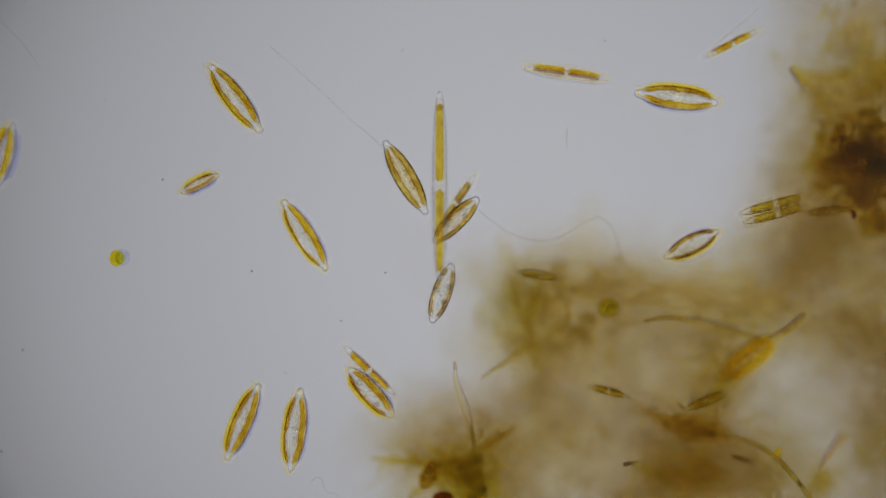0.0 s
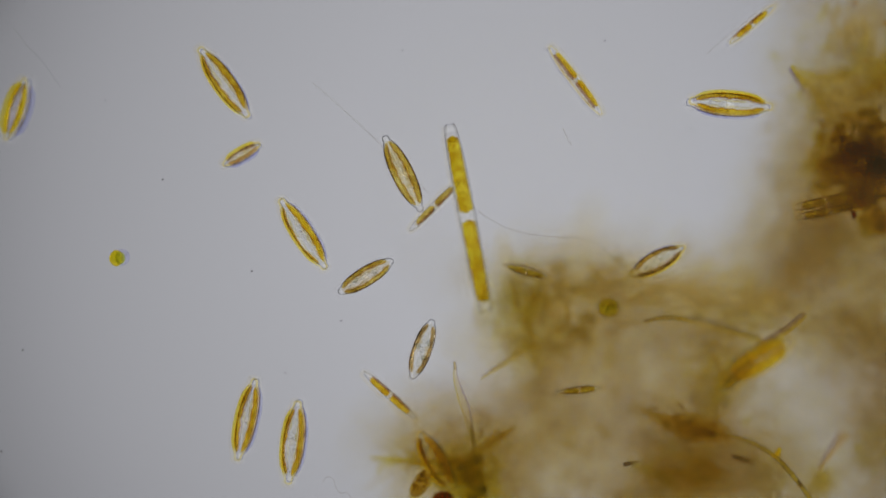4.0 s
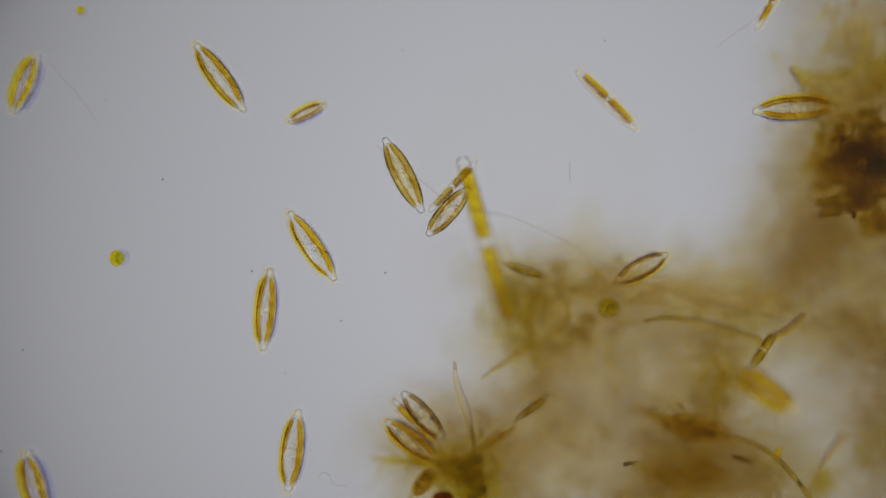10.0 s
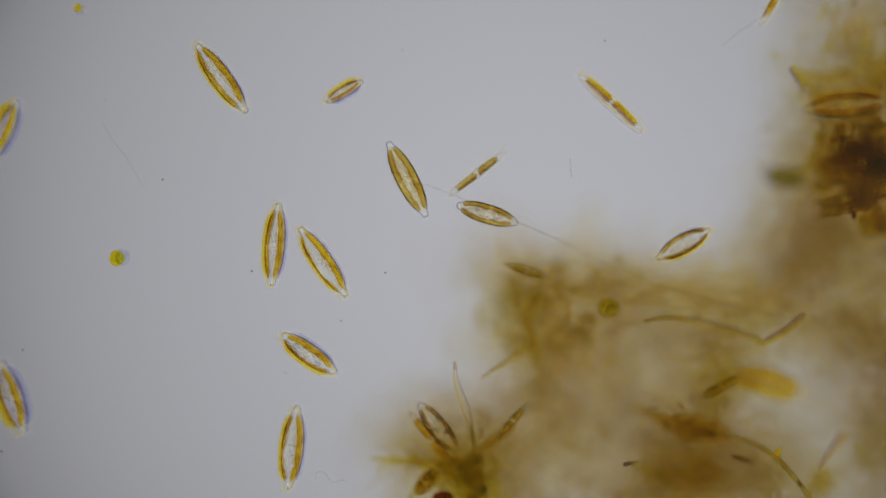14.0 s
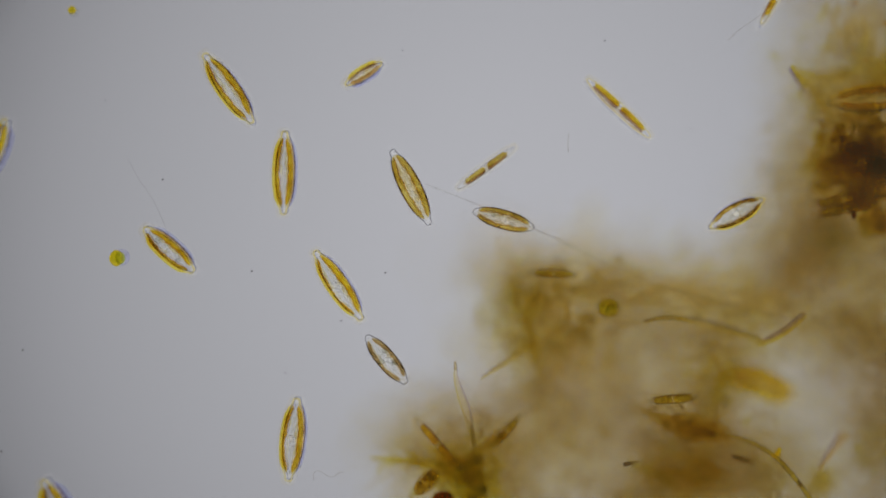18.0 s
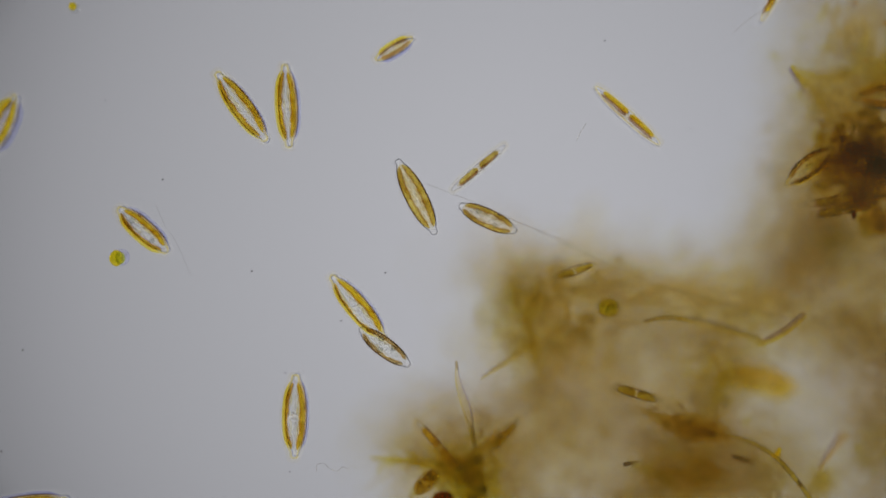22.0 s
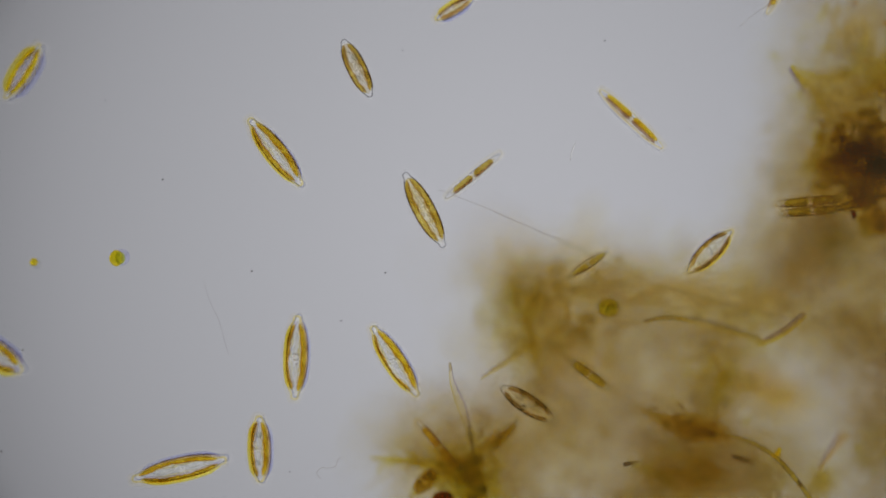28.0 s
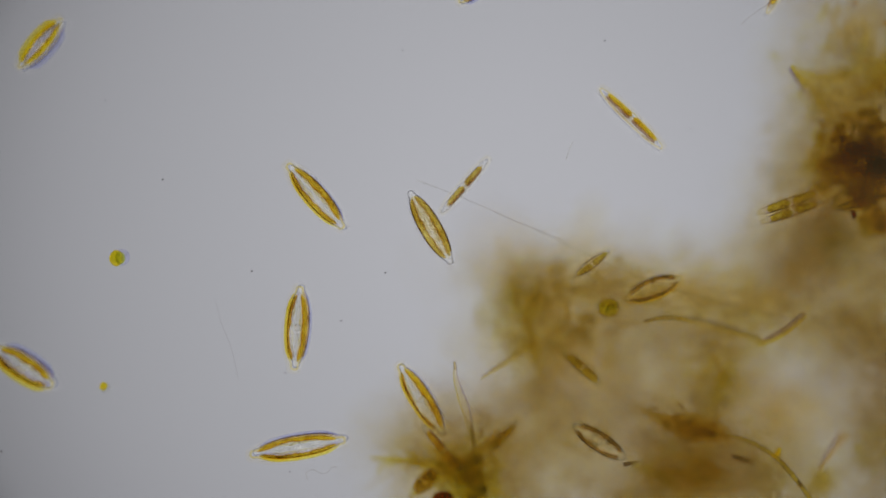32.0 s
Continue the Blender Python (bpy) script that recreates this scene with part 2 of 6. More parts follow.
# ---- diatoms ----
PROFILES = {
    "capitate": ((0, 1), (0.15, 0.99), (0.3, 0.95), (0.45, 0.87), (0.58, 0.765), (0.68, 0.65), (0.76, 0.53), (0.82, 0.41), (0.86, 0.335), (0.9, 0.30), (0.94, 0.30), (0.97, 0.265), (0.99, 0.18), (1, 0.03)),
    "blunt": ((0, 1), (0.15, 0.995), (0.3, 0.965), (0.45, 0.90), (0.6, 0.79), (0.71, 0.67), (0.79, 0.54), (0.85, 0.43), (0.9, 0.36), (0.945, 0.32), (0.975, 0.23), (1, 0.03)),
    "pointed": ((0, 1), (0.15, 0.985), (0.3, 0.94), (0.45, 0.85), (0.6, 0.71), (0.72, 0.55), (0.82, 0.39), (0.9, 0.26), (0.95, 0.2), (0.98, 0.14), (1, 0.03)),
    "spindle": ((0, 1), (0.2, 0.97), (0.4, 0.87), (0.6, 0.68), (0.75, 0.48), (0.86, 0.31), (0.94, 0.2), (0.98, 0.13), (1, 0.03)),
    "rod": ((0, 1), (0.25, 0.985), (0.45, 0.94), (0.62, 0.85), (0.76, 0.70), (0.86, 0.54), (0.93, 0.41), (0.97, 0.31), (0.99, 0.2), (1, 0.05)),
    "needle": ((0, 1), (0.4, 0.98), (0.6, 0.95), (0.75, 0.89), (0.87, 0.80), (0.94, 0.72), (0.98, 0.66), (0.995, 0.58), (1, 0.4)),
}


def half_width(profile, u):
    p, u = PROFILES[profile], abs(u)
    for (a, x), (b, y) in zip(p, p[1:]):
        if u <= b:
            k = (u - a) / (b - a)
            return x + (y - x) * k
    return 0.0


def stations(profile):
    us = []
    p = PROFILES[profile]
    for (a, _), (b, _) in zip(p, p[1:]):
        us += [a, (a + b) / 2]
    us.append(1.0)
    return sorted({-u for u in us} | set(us))


def shell(profile, a, b, h):
    """The silica box: half length a, half width b, half height h."""
    rings = []
    for u in stations(profile):
        w = half_width(profile, u)
        hh = h * min(1, 0.35 + 0.65 * w ** 0.7) * (1 if abs(u) < 0.97 else 0.6)
        ring = []
        for k in range(14):
            c, s = math.cos(2 * math.pi * k / 14), math.sin(2 * math.pi * k / 14)
            ring.append(Vector((u * a, w * b * math.copysign(abs(c) ** 0.8, c), h + hh * math.copysign(abs(s) ** 0.7, s))))
        rings.append(ring)
    return loft(rings)


def outline(profile, a, b, z, grow=1.0):
    us = stations(profile)
    side = [Vector((u * a * grow, half_width(profile, u) * b * grow, z)) for u in us]
    return side + [Vector((p.x, -p.y, z)) for p in reversed(side)]


def lobe_bounds(u0, u1, inner, outer, seed, rough, i, blunt=9):
    """Where a plastid's edges run at one of its 27 stations, and how far it is closed there."""
    u = u0 + (u1 - u0) * i / 26
    edge = min(1, blunt * min(i, 26 - i) / 26 + 0.06)
    wob = rough * noise.noise(Vector((u * 5, seed * 7.1, 0.3))) + 0.5 * rough * noise.noise(Vector((u * 14, seed * 3.1, 2)))
    near = (abs(u) / max(abs(u0), abs(u1))) ** 4 if u0 < 0 < u1 and inner > 0 else 0
    lo, hi = inner * (1 - 0.85 * near) + wob * (1 - near), outer
    mid = (lo + hi) / 2
    return u, mid + (lo - mid) * edge ** 0.5, mid + (hi - mid) * edge ** 0.5, edge


def plate(profile, a, b, h, u0, u1, inner, outer, seed, rough=0.1, blunt=9):
    """A chloroplast: a plate along one side of the cell from u0 to u1, between two shares of its half width."""
    rings = []
    for i in range(27):
        u, lo, hi, edge = lobe_bounds(u0, u1, inner, outer, seed, rough, i, blunt)
        w = half_width(profile, u) * b
        t = h * 0.62 * edge ** 0.5
        rings.append([Vector((u * a, w * ((lo + hi) / 2 + (hi - lo) / 2 * math.cos(math.pi * k / 4)), h + t * math.sin(math.pi * k / 4))) for k in range(8)])
    return loft(rings)


def inner_edge(profile, a, b, h, u0, u1, inner, outer, seed, rough):
    line = []
    for i in range(1, 26):
        u, lo, _, _ = lobe_bounds(u0, u1, inner, outer, seed, rough, i)
        line.append(Vector((u * a, half_width(profile, u) * b * (lo + 0.03), h)))
    return line


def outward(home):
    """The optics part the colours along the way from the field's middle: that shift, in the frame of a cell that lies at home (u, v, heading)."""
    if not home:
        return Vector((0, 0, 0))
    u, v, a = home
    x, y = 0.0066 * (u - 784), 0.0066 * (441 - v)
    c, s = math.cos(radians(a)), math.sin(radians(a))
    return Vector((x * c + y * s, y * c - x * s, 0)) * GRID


def moved(shape, d):
    return [Vector(v) + d for v in shape[0]], shape[1]


def halo_or_skin(thing, profile, a, b, h, off, wide=4.2):
    """Tubes added for the bright halo round a cell; they scatter the added sun: warm on the outer side, cool on the
    inner.
    """
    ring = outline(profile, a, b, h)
    for d, material in ((off * 1.3, HALO_WARM), (off * -1.3, HALO_COOL)):
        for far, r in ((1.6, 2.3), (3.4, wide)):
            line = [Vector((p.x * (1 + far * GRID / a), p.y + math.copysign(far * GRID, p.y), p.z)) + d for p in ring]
            part("halo_or_skin", tube(line, r * GRID, 7, True), material, thing, "added tube imitating the bright halo round the shell")


def rims(thing, profile, a, b, h, off, radius=0.95, least=0.7):
    line = outline(profile, a, b, h)
    if off.length < least * GRID:
        part("rim", tube(line, radius * 1.15 * GRID, 5, True), RIM_PALE, thing, "thin grey line of the shell's edge")
        return
    # Edge line split into shifted blue and yellow tubes that paint the lens fringe.
    part("rim", moved(tube(line, radius * GRID, 5, True), off * -0.8), RIM_FRINGE_BLUE, thing, "shell edge line tinted with the blue-grey lens fringe")
    part("rim_fringe", moved(tube(line, radius * 2.0 * GRID, 6, True), off * 0.8), RIM_FRINGE_YELLOW, thing, "yellow lens fringe painted beside the shell's edge")


def diatom(label, length, width, profile="capitate", look_of="golden", seed=1, droplets=(), inner=(0.5, 0.5), strands=(), home=None, veil=VEIL, group="gliding diatoms"):
    """A boat-shaped diatom, lying on its valve: glassy shell, its rim, two plastids along the sides, plasm bridge, oil drops."""
    a, b = length / 2 * GRID, width / 2 * GRID
    h = max(b * 0.45, 2.6 * GRID)
    off = outward(home)
    thing = new("diatom")
    tagged(thing, label, "diatom", group)
    part("shell", shell(profile, a, b, h), SILICA, thing, "clear silica shell with rounded ends")
    halo_or_skin(thing, profile, a, b, h, off)
    rims(thing, profile, a, b, h, off)
    flesh = {"golden": PLASTID, "brown": PLASTID_BROWN, "pale": PLASTID_PALE, "yellow": PLASTID_YELLOW, "rose": PLASTID_ROSE}[look_of]
    part("plastid_veil", plate(profile, a, b, h * 0.8, -0.86, 0.86, -0.93, 0.93, seed, 0.04), veil, thing, "thin see-through plastid lobe across the cell")
    for side, wide in zip((1, -1), inner):
        reach = 0.83 + 0.02 * math.sin(seed * 2.3 + side)
        shape = plate(profile, a, b * side, h, -reach, reach - 0.02, wide, 0.97, seed + side, 0.14)
        lobe = part("plastid", moved(shape, off * 0.8), flesh, thing, "golden brown plastid along the cell's side")
        margin = plate(profile, a, b * side, h * 0.9, -reach + 0.03, reach - 0.05, max(wide - 0.28, 0.02), wide + 0.2, seed + side + 4, 0.22)
        part("plastid_margin", moved(margin, off * 0.5), VEIL_BROWN if look_of in ("pale", "brown") else VEIL_GOLD, lobe, "thin pale margin of the plastid")
        # Brown line painted where refraction darkens the plastid's inner edge.
        edge = inner_edge(profile, a, b * side, h, -reach, reach - 0.02, wide, 0.97, seed + side, 0.14)
        part("inner_edge", moved(tube(edge, 1.2 * GRID, 5), off * 0.8), PLASTID_EDGE, lobe, "dark refraction line painted on the plastid's inner edge")
        if look_of in ("golden", "brown"):
            spots = random.Random(seed * 7 + side)
            for _ in range(4):
                u = spots.uniform(-0.62, 0.62)
                y = side * b * half_width(profile, u) * spots.uniform(max(wide, 0.45) + 0.08, 0.9)
                r = spots.uniform(0.9, 1.7) * GRID
                part("granule", blob((a * u, y, h), (r * spots.uniform(1.6, 3.2), r, r * 0.8), 0.5, spots.uniform(0, 9), 6, 8), spots.choice((PLASTID_EDGE, PLASTID_OLIVE, FRINGE_AND_CELL_YELLOW)), lobe)
        # Violet plastid copy shifted inwards paints the lens's colour fringe.
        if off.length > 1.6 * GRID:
            part("fringe_copy", moved(shape, off * -1.0), PLASTID_FRINGE_VIOLET, lobe, "violet copy of the plastid painting the lens fringe")
        line = [Vector((a * u, side * b * 0.975 * half_width(profile, u), h)) for u in [k / 20 * reach for k in range(-20, 21)]]
        radii = [(1.5 if look_of in ("pale", "brown") else 1.15) * GRID * min(1, 0.2 + (20 - abs(k)) / 9) for k in range(-20, 21)]
        # Lens fringe painted as a tube: yellow on the outer side, lilac inside.
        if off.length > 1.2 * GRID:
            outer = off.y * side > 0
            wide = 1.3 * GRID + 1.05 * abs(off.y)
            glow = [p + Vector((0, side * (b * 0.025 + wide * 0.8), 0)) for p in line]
            part("edge_fringe", tube(glow, [wide * min(1, 0.1 + (20 - abs(k)) / 6) for k in range(-20, 21)], 6), FRINGE_AND_CELL_YELLOW if outer else FRINGE_LILAC, thing, "yellow lens fringe painted along the edge" if outer else "lilac lens fringe painted along the edge")
        # Girdle takes the lighter RIM on the inner side, where the fringe pales it.
        part("girdle", moved(tube(line, radii, 5), off * -0.3), FRINGE_AND_CELL_YELLOW if look_of == "yellow" else LILAC_FRINGE_AND_WALL if look_of == "rose" else RIM if off.y * side < -1.2 * GRID else RIM_BROWN, thing, "dark brown girdle line beside the plastid")
    # Scattering blobs added in the ends imitate their lens-like brightness.
    for end in (-1, 1):
        part("end_brightener", blob((end * 0.915 * a, 0, h), (a * 0.075, b * 0.27, h * 0.3), 0.1, seed, 8, 12), BRIGHT_SCATTER, thing, "scattering blob added for the bright shell end")
    part("plasm", blob((0, 0, h), (a * 0.10, b * 0.42, h * 0.8), 0.9, seed), NUCLEUS, thing, "bright plasm bridge in the middle")
    for end in (-1, 1):
        part("vacuole", blob((end * 0.34 * a, 0.04 * b, h), (a * 0.20, b * 0.22, h * 0.6), 0.7, seed + end), PLASM, thing, "clear vacuole in the cell")
    for x, y in strands:
        line = [Vector((a * (x + y * 0.5 * (k / 4 - 0.5)), b * 0.8 * (k / 4 - 0.5), h + 0.3 * h * math.sin(k * 1.6 + seed))) for k in range(5)]
        part("plasm_strand", tube(line, 0.5 * GRID, 5), RIM_PALE, thing, "thin plasm strand across the cell")
    for x, y, r in droplets:
        drop = part("oil_droplet", blob((x * a, y * b, h), (r * GRID, r * GRID, min(r * GRID, h * 0.9)), 0.05, seed, 8, 12), OIL, thing, "greyish oil drop")
        ring = [Vector((x * a + r * GRID * math.cos(k * 0.524), y * b + r * GRID * math.sin(k * 0.524), h)) for k in range(12)]
        part("drop_edge", tube(ring, 0.55 * GRID, 5, True), RIM_PALE, drop, "grey edge of the oil drop")
    rnd = random.Random(seed)
    for _ in range(3):
        x, y, r = rnd.uniform(-0.6, 0.6), rnd.uniform(-0.3, 0.3), rnd.uniform(0.8, 1.5) * GRID
        part("granule", blob((x * a, y * b, h), (r * 1.5, r, r), 0.3, seed, 6, 8), rnd.choice((RIM_SOFT, VEIL_GOLD, BRIGHT_SCATTER)), thing)
    return thing


def slim_diatom(label, length, width, profile="spindle", look_of="golden", seed=1, gap=0.04, reach=0.84, span=(-0.86, 0.86), home=None, blunt=9, group="slender diatoms", fringe_tint=PLASTID_FRINGE_MAROON):
    """A slender diatom with two plastids end to end, parted by a clear gap in the middle."""
    a, b = length / 2 * GRID, width / 2 * GRID
    h = max(b * 0.6, 2.4 * GRID)
    off = outward(home)
    thing = new("slender_diatom")
    tagged(thing, label, "diatom", group)
    part("shell", shell(profile, a, b, h), SILICA, thing, "clear silica shell with drawn-out ends")
    halo_or_skin(thing, profile, a, b, h, off, 3.2)
    rims(thing, profile, a, b, h, off, 0.5, 2.6)
    part("plastid_veil", plate(profile, a, b, h * 0.7, -0.8, 0.8, -0.85, 0.85, seed, 0.04), VEIL_BROWN, thing, "thin see-through plasm filling the cell")
    flesh = {"golden": PLASTID, "brown": PLASTID_BROWN, "pale": FIBRE, "olive": PLASTID_OLIVE, "grainy": PLASTID_GRAINY}[look_of]
    for u0, u1 in ((-reach, -gap), (gap, reach)):
        shape = plate(profile, a, b, h, u0, u1, span[0], span[1], seed + u0, 0.10, blunt)
        lobe = part("plastid", moved(shape, off * 0.7), flesh, thing, "golden brown plastid filling half the cell")
        # darker copy on the side turned to the field's middle, painting the lens fringe
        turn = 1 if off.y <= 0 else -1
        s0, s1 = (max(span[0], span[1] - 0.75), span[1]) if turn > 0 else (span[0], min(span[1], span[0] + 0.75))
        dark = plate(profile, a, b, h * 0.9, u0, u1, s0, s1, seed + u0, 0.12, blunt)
        part("fringe_copy", moved(dark, off * -0.8), fringe_tint, lobe, "darker copy of the plastid painting the lens fringe")
    # Added scattering blobs make the ends look bright, as refraction would.
    for end in (-1, 1):
        part("end_brightener", blob((end * (0.5 + reach / 2) * a, 0, h), (a * (1 - reach) * 0.4, b * 0.35, h * 0.3), 0.1, seed, 8, 12), BRIGHT_SCATTER, thing, "scattering blob added for the pale shell end")
    middle = a * (0.09 if look_of == "olive" else 0.03)
    part("plasm", blob((0, 0, h), (middle, b * 0.5, h * 0.5), 0.3, seed), NUCLEUS if look_of == "olive" else PLASM, thing, "bright plasm between the plastids")
    if look_of == "olive":
        for side, radius in ((1, 0.8), (-1, 1.1)):
            line = [Vector((a * u, side * b * 0.9 * half_width(profile, u), h)) for u in [k / 16 * 0.92 for k in range(-16, 17)]]
            radii = [radius * GRID * min(1, 0.25 + (16 - abs(k)) / 8) for k in range(-16, 17)]
            part("girdle", tube(line, radii, 5), RIM_BROWN, thing, "dark brown girdle line along the shell")
    return thing


def rod_diatom(label, length, width, seed):
    """A long four-sided rod, seen from its broad or its narrow side as it rolls; its axis is its base line."""
    a, b = length / 2 * GRID, width / 2 * GRID
    thing = new("rod_diatom")
    tagged(thing, label, "diatom", "slender diatoms")
    down = Vector((0, 0, -b))
    def flatten(shape):
        """Draws the narrow side out into points."""
        return [Vector((v.x, v.y, v.z * 0.8 * half_width("rod", v.x / a * 0.97) / half_width("needle", v.x / a * 0.97))) for v in shape[0]], shape[1]

    part("shell", flatten(moved(shell("needle", a, b, b), down)), SILICA, thing, "clear silica shell with blunt ends")
    for side in (1, -1):
        for name, k, r, material in (("edge_line", 0.98, 0.8, RIM_SOFT), ("inner_line", 0.74, 0.5, THREAD)):
            for top in (1, -1):
                corner = [Vector((a * u, side * b * k * half_width("needle", u), top * b * half_width("needle", u))) for u in [q / 24 for q in range(-24, 25)]]
                part(name, flatten(tube(corner, r * GRID, 5)), material, thing, "thin grey line along the shell")
                if name == "inner_line":
                    part(name, flatten(tube([Vector((p.x, p.z, p.y)) for p in corner], r * GRID, 5)), material, thing, "thin grey line along the shell")
        # Halo tube added along each side, cool on one and warm on the other.
        glow = [Vector((a * u, side * (b * half_width("needle", u) + 3 * GRID), 0)) for u in [q / 24 * 0.98 for q in range(-24, 25)]]
        part("halo_or_skin", tube(glow, 3.4 * GRID, 6), HALO_COOL if side > 0 else HALO_WARM, thing, "added tube imitating the bright halo along the shell")
    for u0, u1 in ((-0.87, -0.045), (0.03, 0.9)):
        shape = plate("needle", a, b, b, u0, u1, -0.86, 0.86, seed + u0, 0.12, 40)
        lobe = part("plastid", flatten(moved(shape, down)), PLASTID_GRAINY, thing, "grainy golden plastid filling half the rod")
        end = u0 if u0 < -0.5 else u1
        part("plastid_end", blob((a * (end - math.copysign(0.035, end)), 0, 0), (a * 0.03, b * 0.6, b * 0.42), 0.2, seed, 8, 12), PLASTID_OLIVE, lobe, "darker brown end of the plastid")
    part("nucleus", blob((-0.008 * a, 0, 0), (a * 0.045, b * 0.62, b * 0.5), 0.25, seed), BRIGHT_SCATTER, thing, "bright clear nucleus between the plastids")
    for end in (-1, 1):
        half = b * half_width("needle", 0.99) * 0.98
        part("end_line", tube([Vector((end * 0.995 * a, half * q / 4, 0)) for q in range(-4, 5)], 0.7 * GRID, 5), RIM_SOFT, thing, "thin grey line across the shell's end")
        # Blob added for the end's refracted brightness.
        part("end_brightener", blob((end * 0.945 * a, 0, 0), (a * 0.04, b * 0.55, b * 0.4), 0.1, seed, 8, 12), BRIGHT_SCATTER, thing, "scattering blob added for the clear shell end")
    return thing


A = diatom("golden boat-shaped diatom with knobbed ends creeping slowly", 148, 37, seed=1, inner=(0.42, 0.5), droplets=((-0.62, 0.25, 2.5),), home=(410, 170, -54))
B = diatom("small pale golden diatom crossing the open water", 74, 19, "blunt", "rose", 2, inner=(0.52, 0.52), home=(480, 240, -151), veil=VEIL_GOLD)
C = diatom("golden boat-shaped diatom with a clear middle and plasm strands", 146, 35, seed=3, inner=(0.4, 0.74), strands=((-0.07, 0.12), (0.12, -0.1)), home=(580, 500, -56))
D = diatom("deep golden diatom with broad side plastids gliding far", 146, 34, seed=4, inner=(0.42, 0.5), home=(470, 520, -95))
E = diatom("golden boat-shaped diatom with one broad and one narrow plastid", 146, 38, seed=5, inner=(0.46, 0.66), strands=((-0.05, 0.1),), home=(500, 740, -95))
F = diatom("brown-rimmed diatom with knobbed ends and a pale middle", 148, 38, look_of="brown", seed=6, inner=(0.36, 0.42), veil=VEIL_GOLD)
G = rod_diatom("long golden rod-shaped diatom leaning into the detritus", 335, 30, 7)
H = slim_diatom("slender golden brown diatom with two plastids and pointed tips", 124, 13, look_of="brown", profile="rod", seed=8, reach=0.72, home=(850, 250, -138))
I = diatom("pale brown broad diatom with oil drops wandering about", 112, 33, "blunt", "brown", 9, ((-0.35, 0.3, 5), (0.3, -0.35, 4)), (0.5, 0.55), veil=VEIL_BROWN)
J = diatom("pale grey-brown diatom with grey oil drops along its edge", 110, 33, "blunt", "pale", 10, ((-0.25, 0.5, 4.5), (0.25, 0.45, 4), (-0.05, -0.55, 5)), (0.64, 0.66), veil=VEIL)
K = slim_diatom("slender golden diatom stuck in the edge of the clump", 122, 14, look_of="golden", seed=11, profile="rod", reach=0.74, gap=0.05, span=(-0.8, 0.8), home=(640, 760, -44), blunt=20)
L = diatom("broad golden diatom with small oil drops gliding far", 116, 34, "blunt", "golden", 12, ((-0.45, -0.1, 5), (0.4, -0.3, 4)), (0.46, 0.62), home=(420, 560, -42), veil=VEIL)
M = slim_diatom("slender clear diatom with golden plastids along one side", 150, 18, seed=13, profile="rod", gap=0.03, reach=0.80, span=(-0.05, 0.98), home=(1050, 100, -40))
N = diatom("deep golden diatom with knobbed ends gliding into detritus", 147, 40, seed=14, inner=(0.5, 0.5), home=(1300, 170, -2), veil=VEIL)
O = slim_diatom("slender golden diatom beside a fine straight thread", 104, 12, seed=15, profile="rod", reach=0.66, span=(-0.7, 0.9), home=(1330, 40, 45))
P = diatom("pale brown diatom with pointed ends beside the detritus", 108, 33, "pointed", "brown", 16, inner=(0.68, 0.72), home=(1100, 430, -150), veil=VEIL)
Q = slim_diatom("one of two joined slender diatoms at the dark clump", 124, 16, "rod", "olive", 17, gap=0.04, reach=0.74, span=(-0.86, 0.86), home=(1200, 358, 10), blunt=7, fringe_tint=PLASTID_FRINGE_VIOLET)
R = slim_diatom("dark slender diatom slipping into the dark clump", 92, 15, look_of="olive", seed=18, home=(1300, 370, 10), fringe_tint=PLASTID_FRINGE_VIOLET)
S = slim_diatom("dark slender diatom on the edge of the detritus", 82, 16, look_of="olive", seed=19, span=(-0.95, 0.45), home=(1000, 400, -10), fringe_tint=PLASTID_FRINGE_VIOLET)
T = slim_diatom("thin brown diatom with pointed tips among detritus", 78, 13, look_of="olive", seed=20, reach=0.7, home=(980, 560, 10), fringe_tint=PLASTID_FRINGE_VIOLET)
U = slim_diatom("olive brown slender diatom with blunt tips gliding over the detritus", 84, 16, "rod", "olive", 21, gap=0.03, reach=0.82, span=(-0.93, 0.9), home=(1000, 560, 10), blunt=9, fringe_tint=PLASTID_FRINGE_VIOLET)
Q2 = slim_diatom("one of two joined slender diatoms at the dark clump", 118, 15, "rod", "olive", 27, gap=0.04, reach=0.74, span=(-0.86, 0.86), home=(1200, 358, 10), blunt=7, fringe_tint=PLASTID_FRINGE_VIOLET)
V = diatom("blurred golden diatom hanging above the detritus", 128, 40, "blunt", "yellow", 22, inner=(0.12, 0.2), home=(1180, 580, 5), veil=VEIL_GOLD)
X = diatom("blurred golden green diatom with painted colour fringes high in the water", 112, 30, "pointed", "yellow", 23, inner=(0.4, 0.5), home=(20, 260, -112))
Y = diatom("slightly blurred golden diatom with painted colour fringes", 130, 38, "capitate", "golden", 24, inner=(0.45, 0.5), home=(20, 760, -72))
Z = diatom("long slim golden diatom gliding in from outside", 168, 37, "capitate", "golden", 25, inner=(0.56, 0.56), home=(320, 840, 11))
AA = diatom("pale blurred golden diatom with rounded ends", 122, 42, "blunt", "golden", 26, inner=(0.5, 0.5), home=(10, 640, -33))

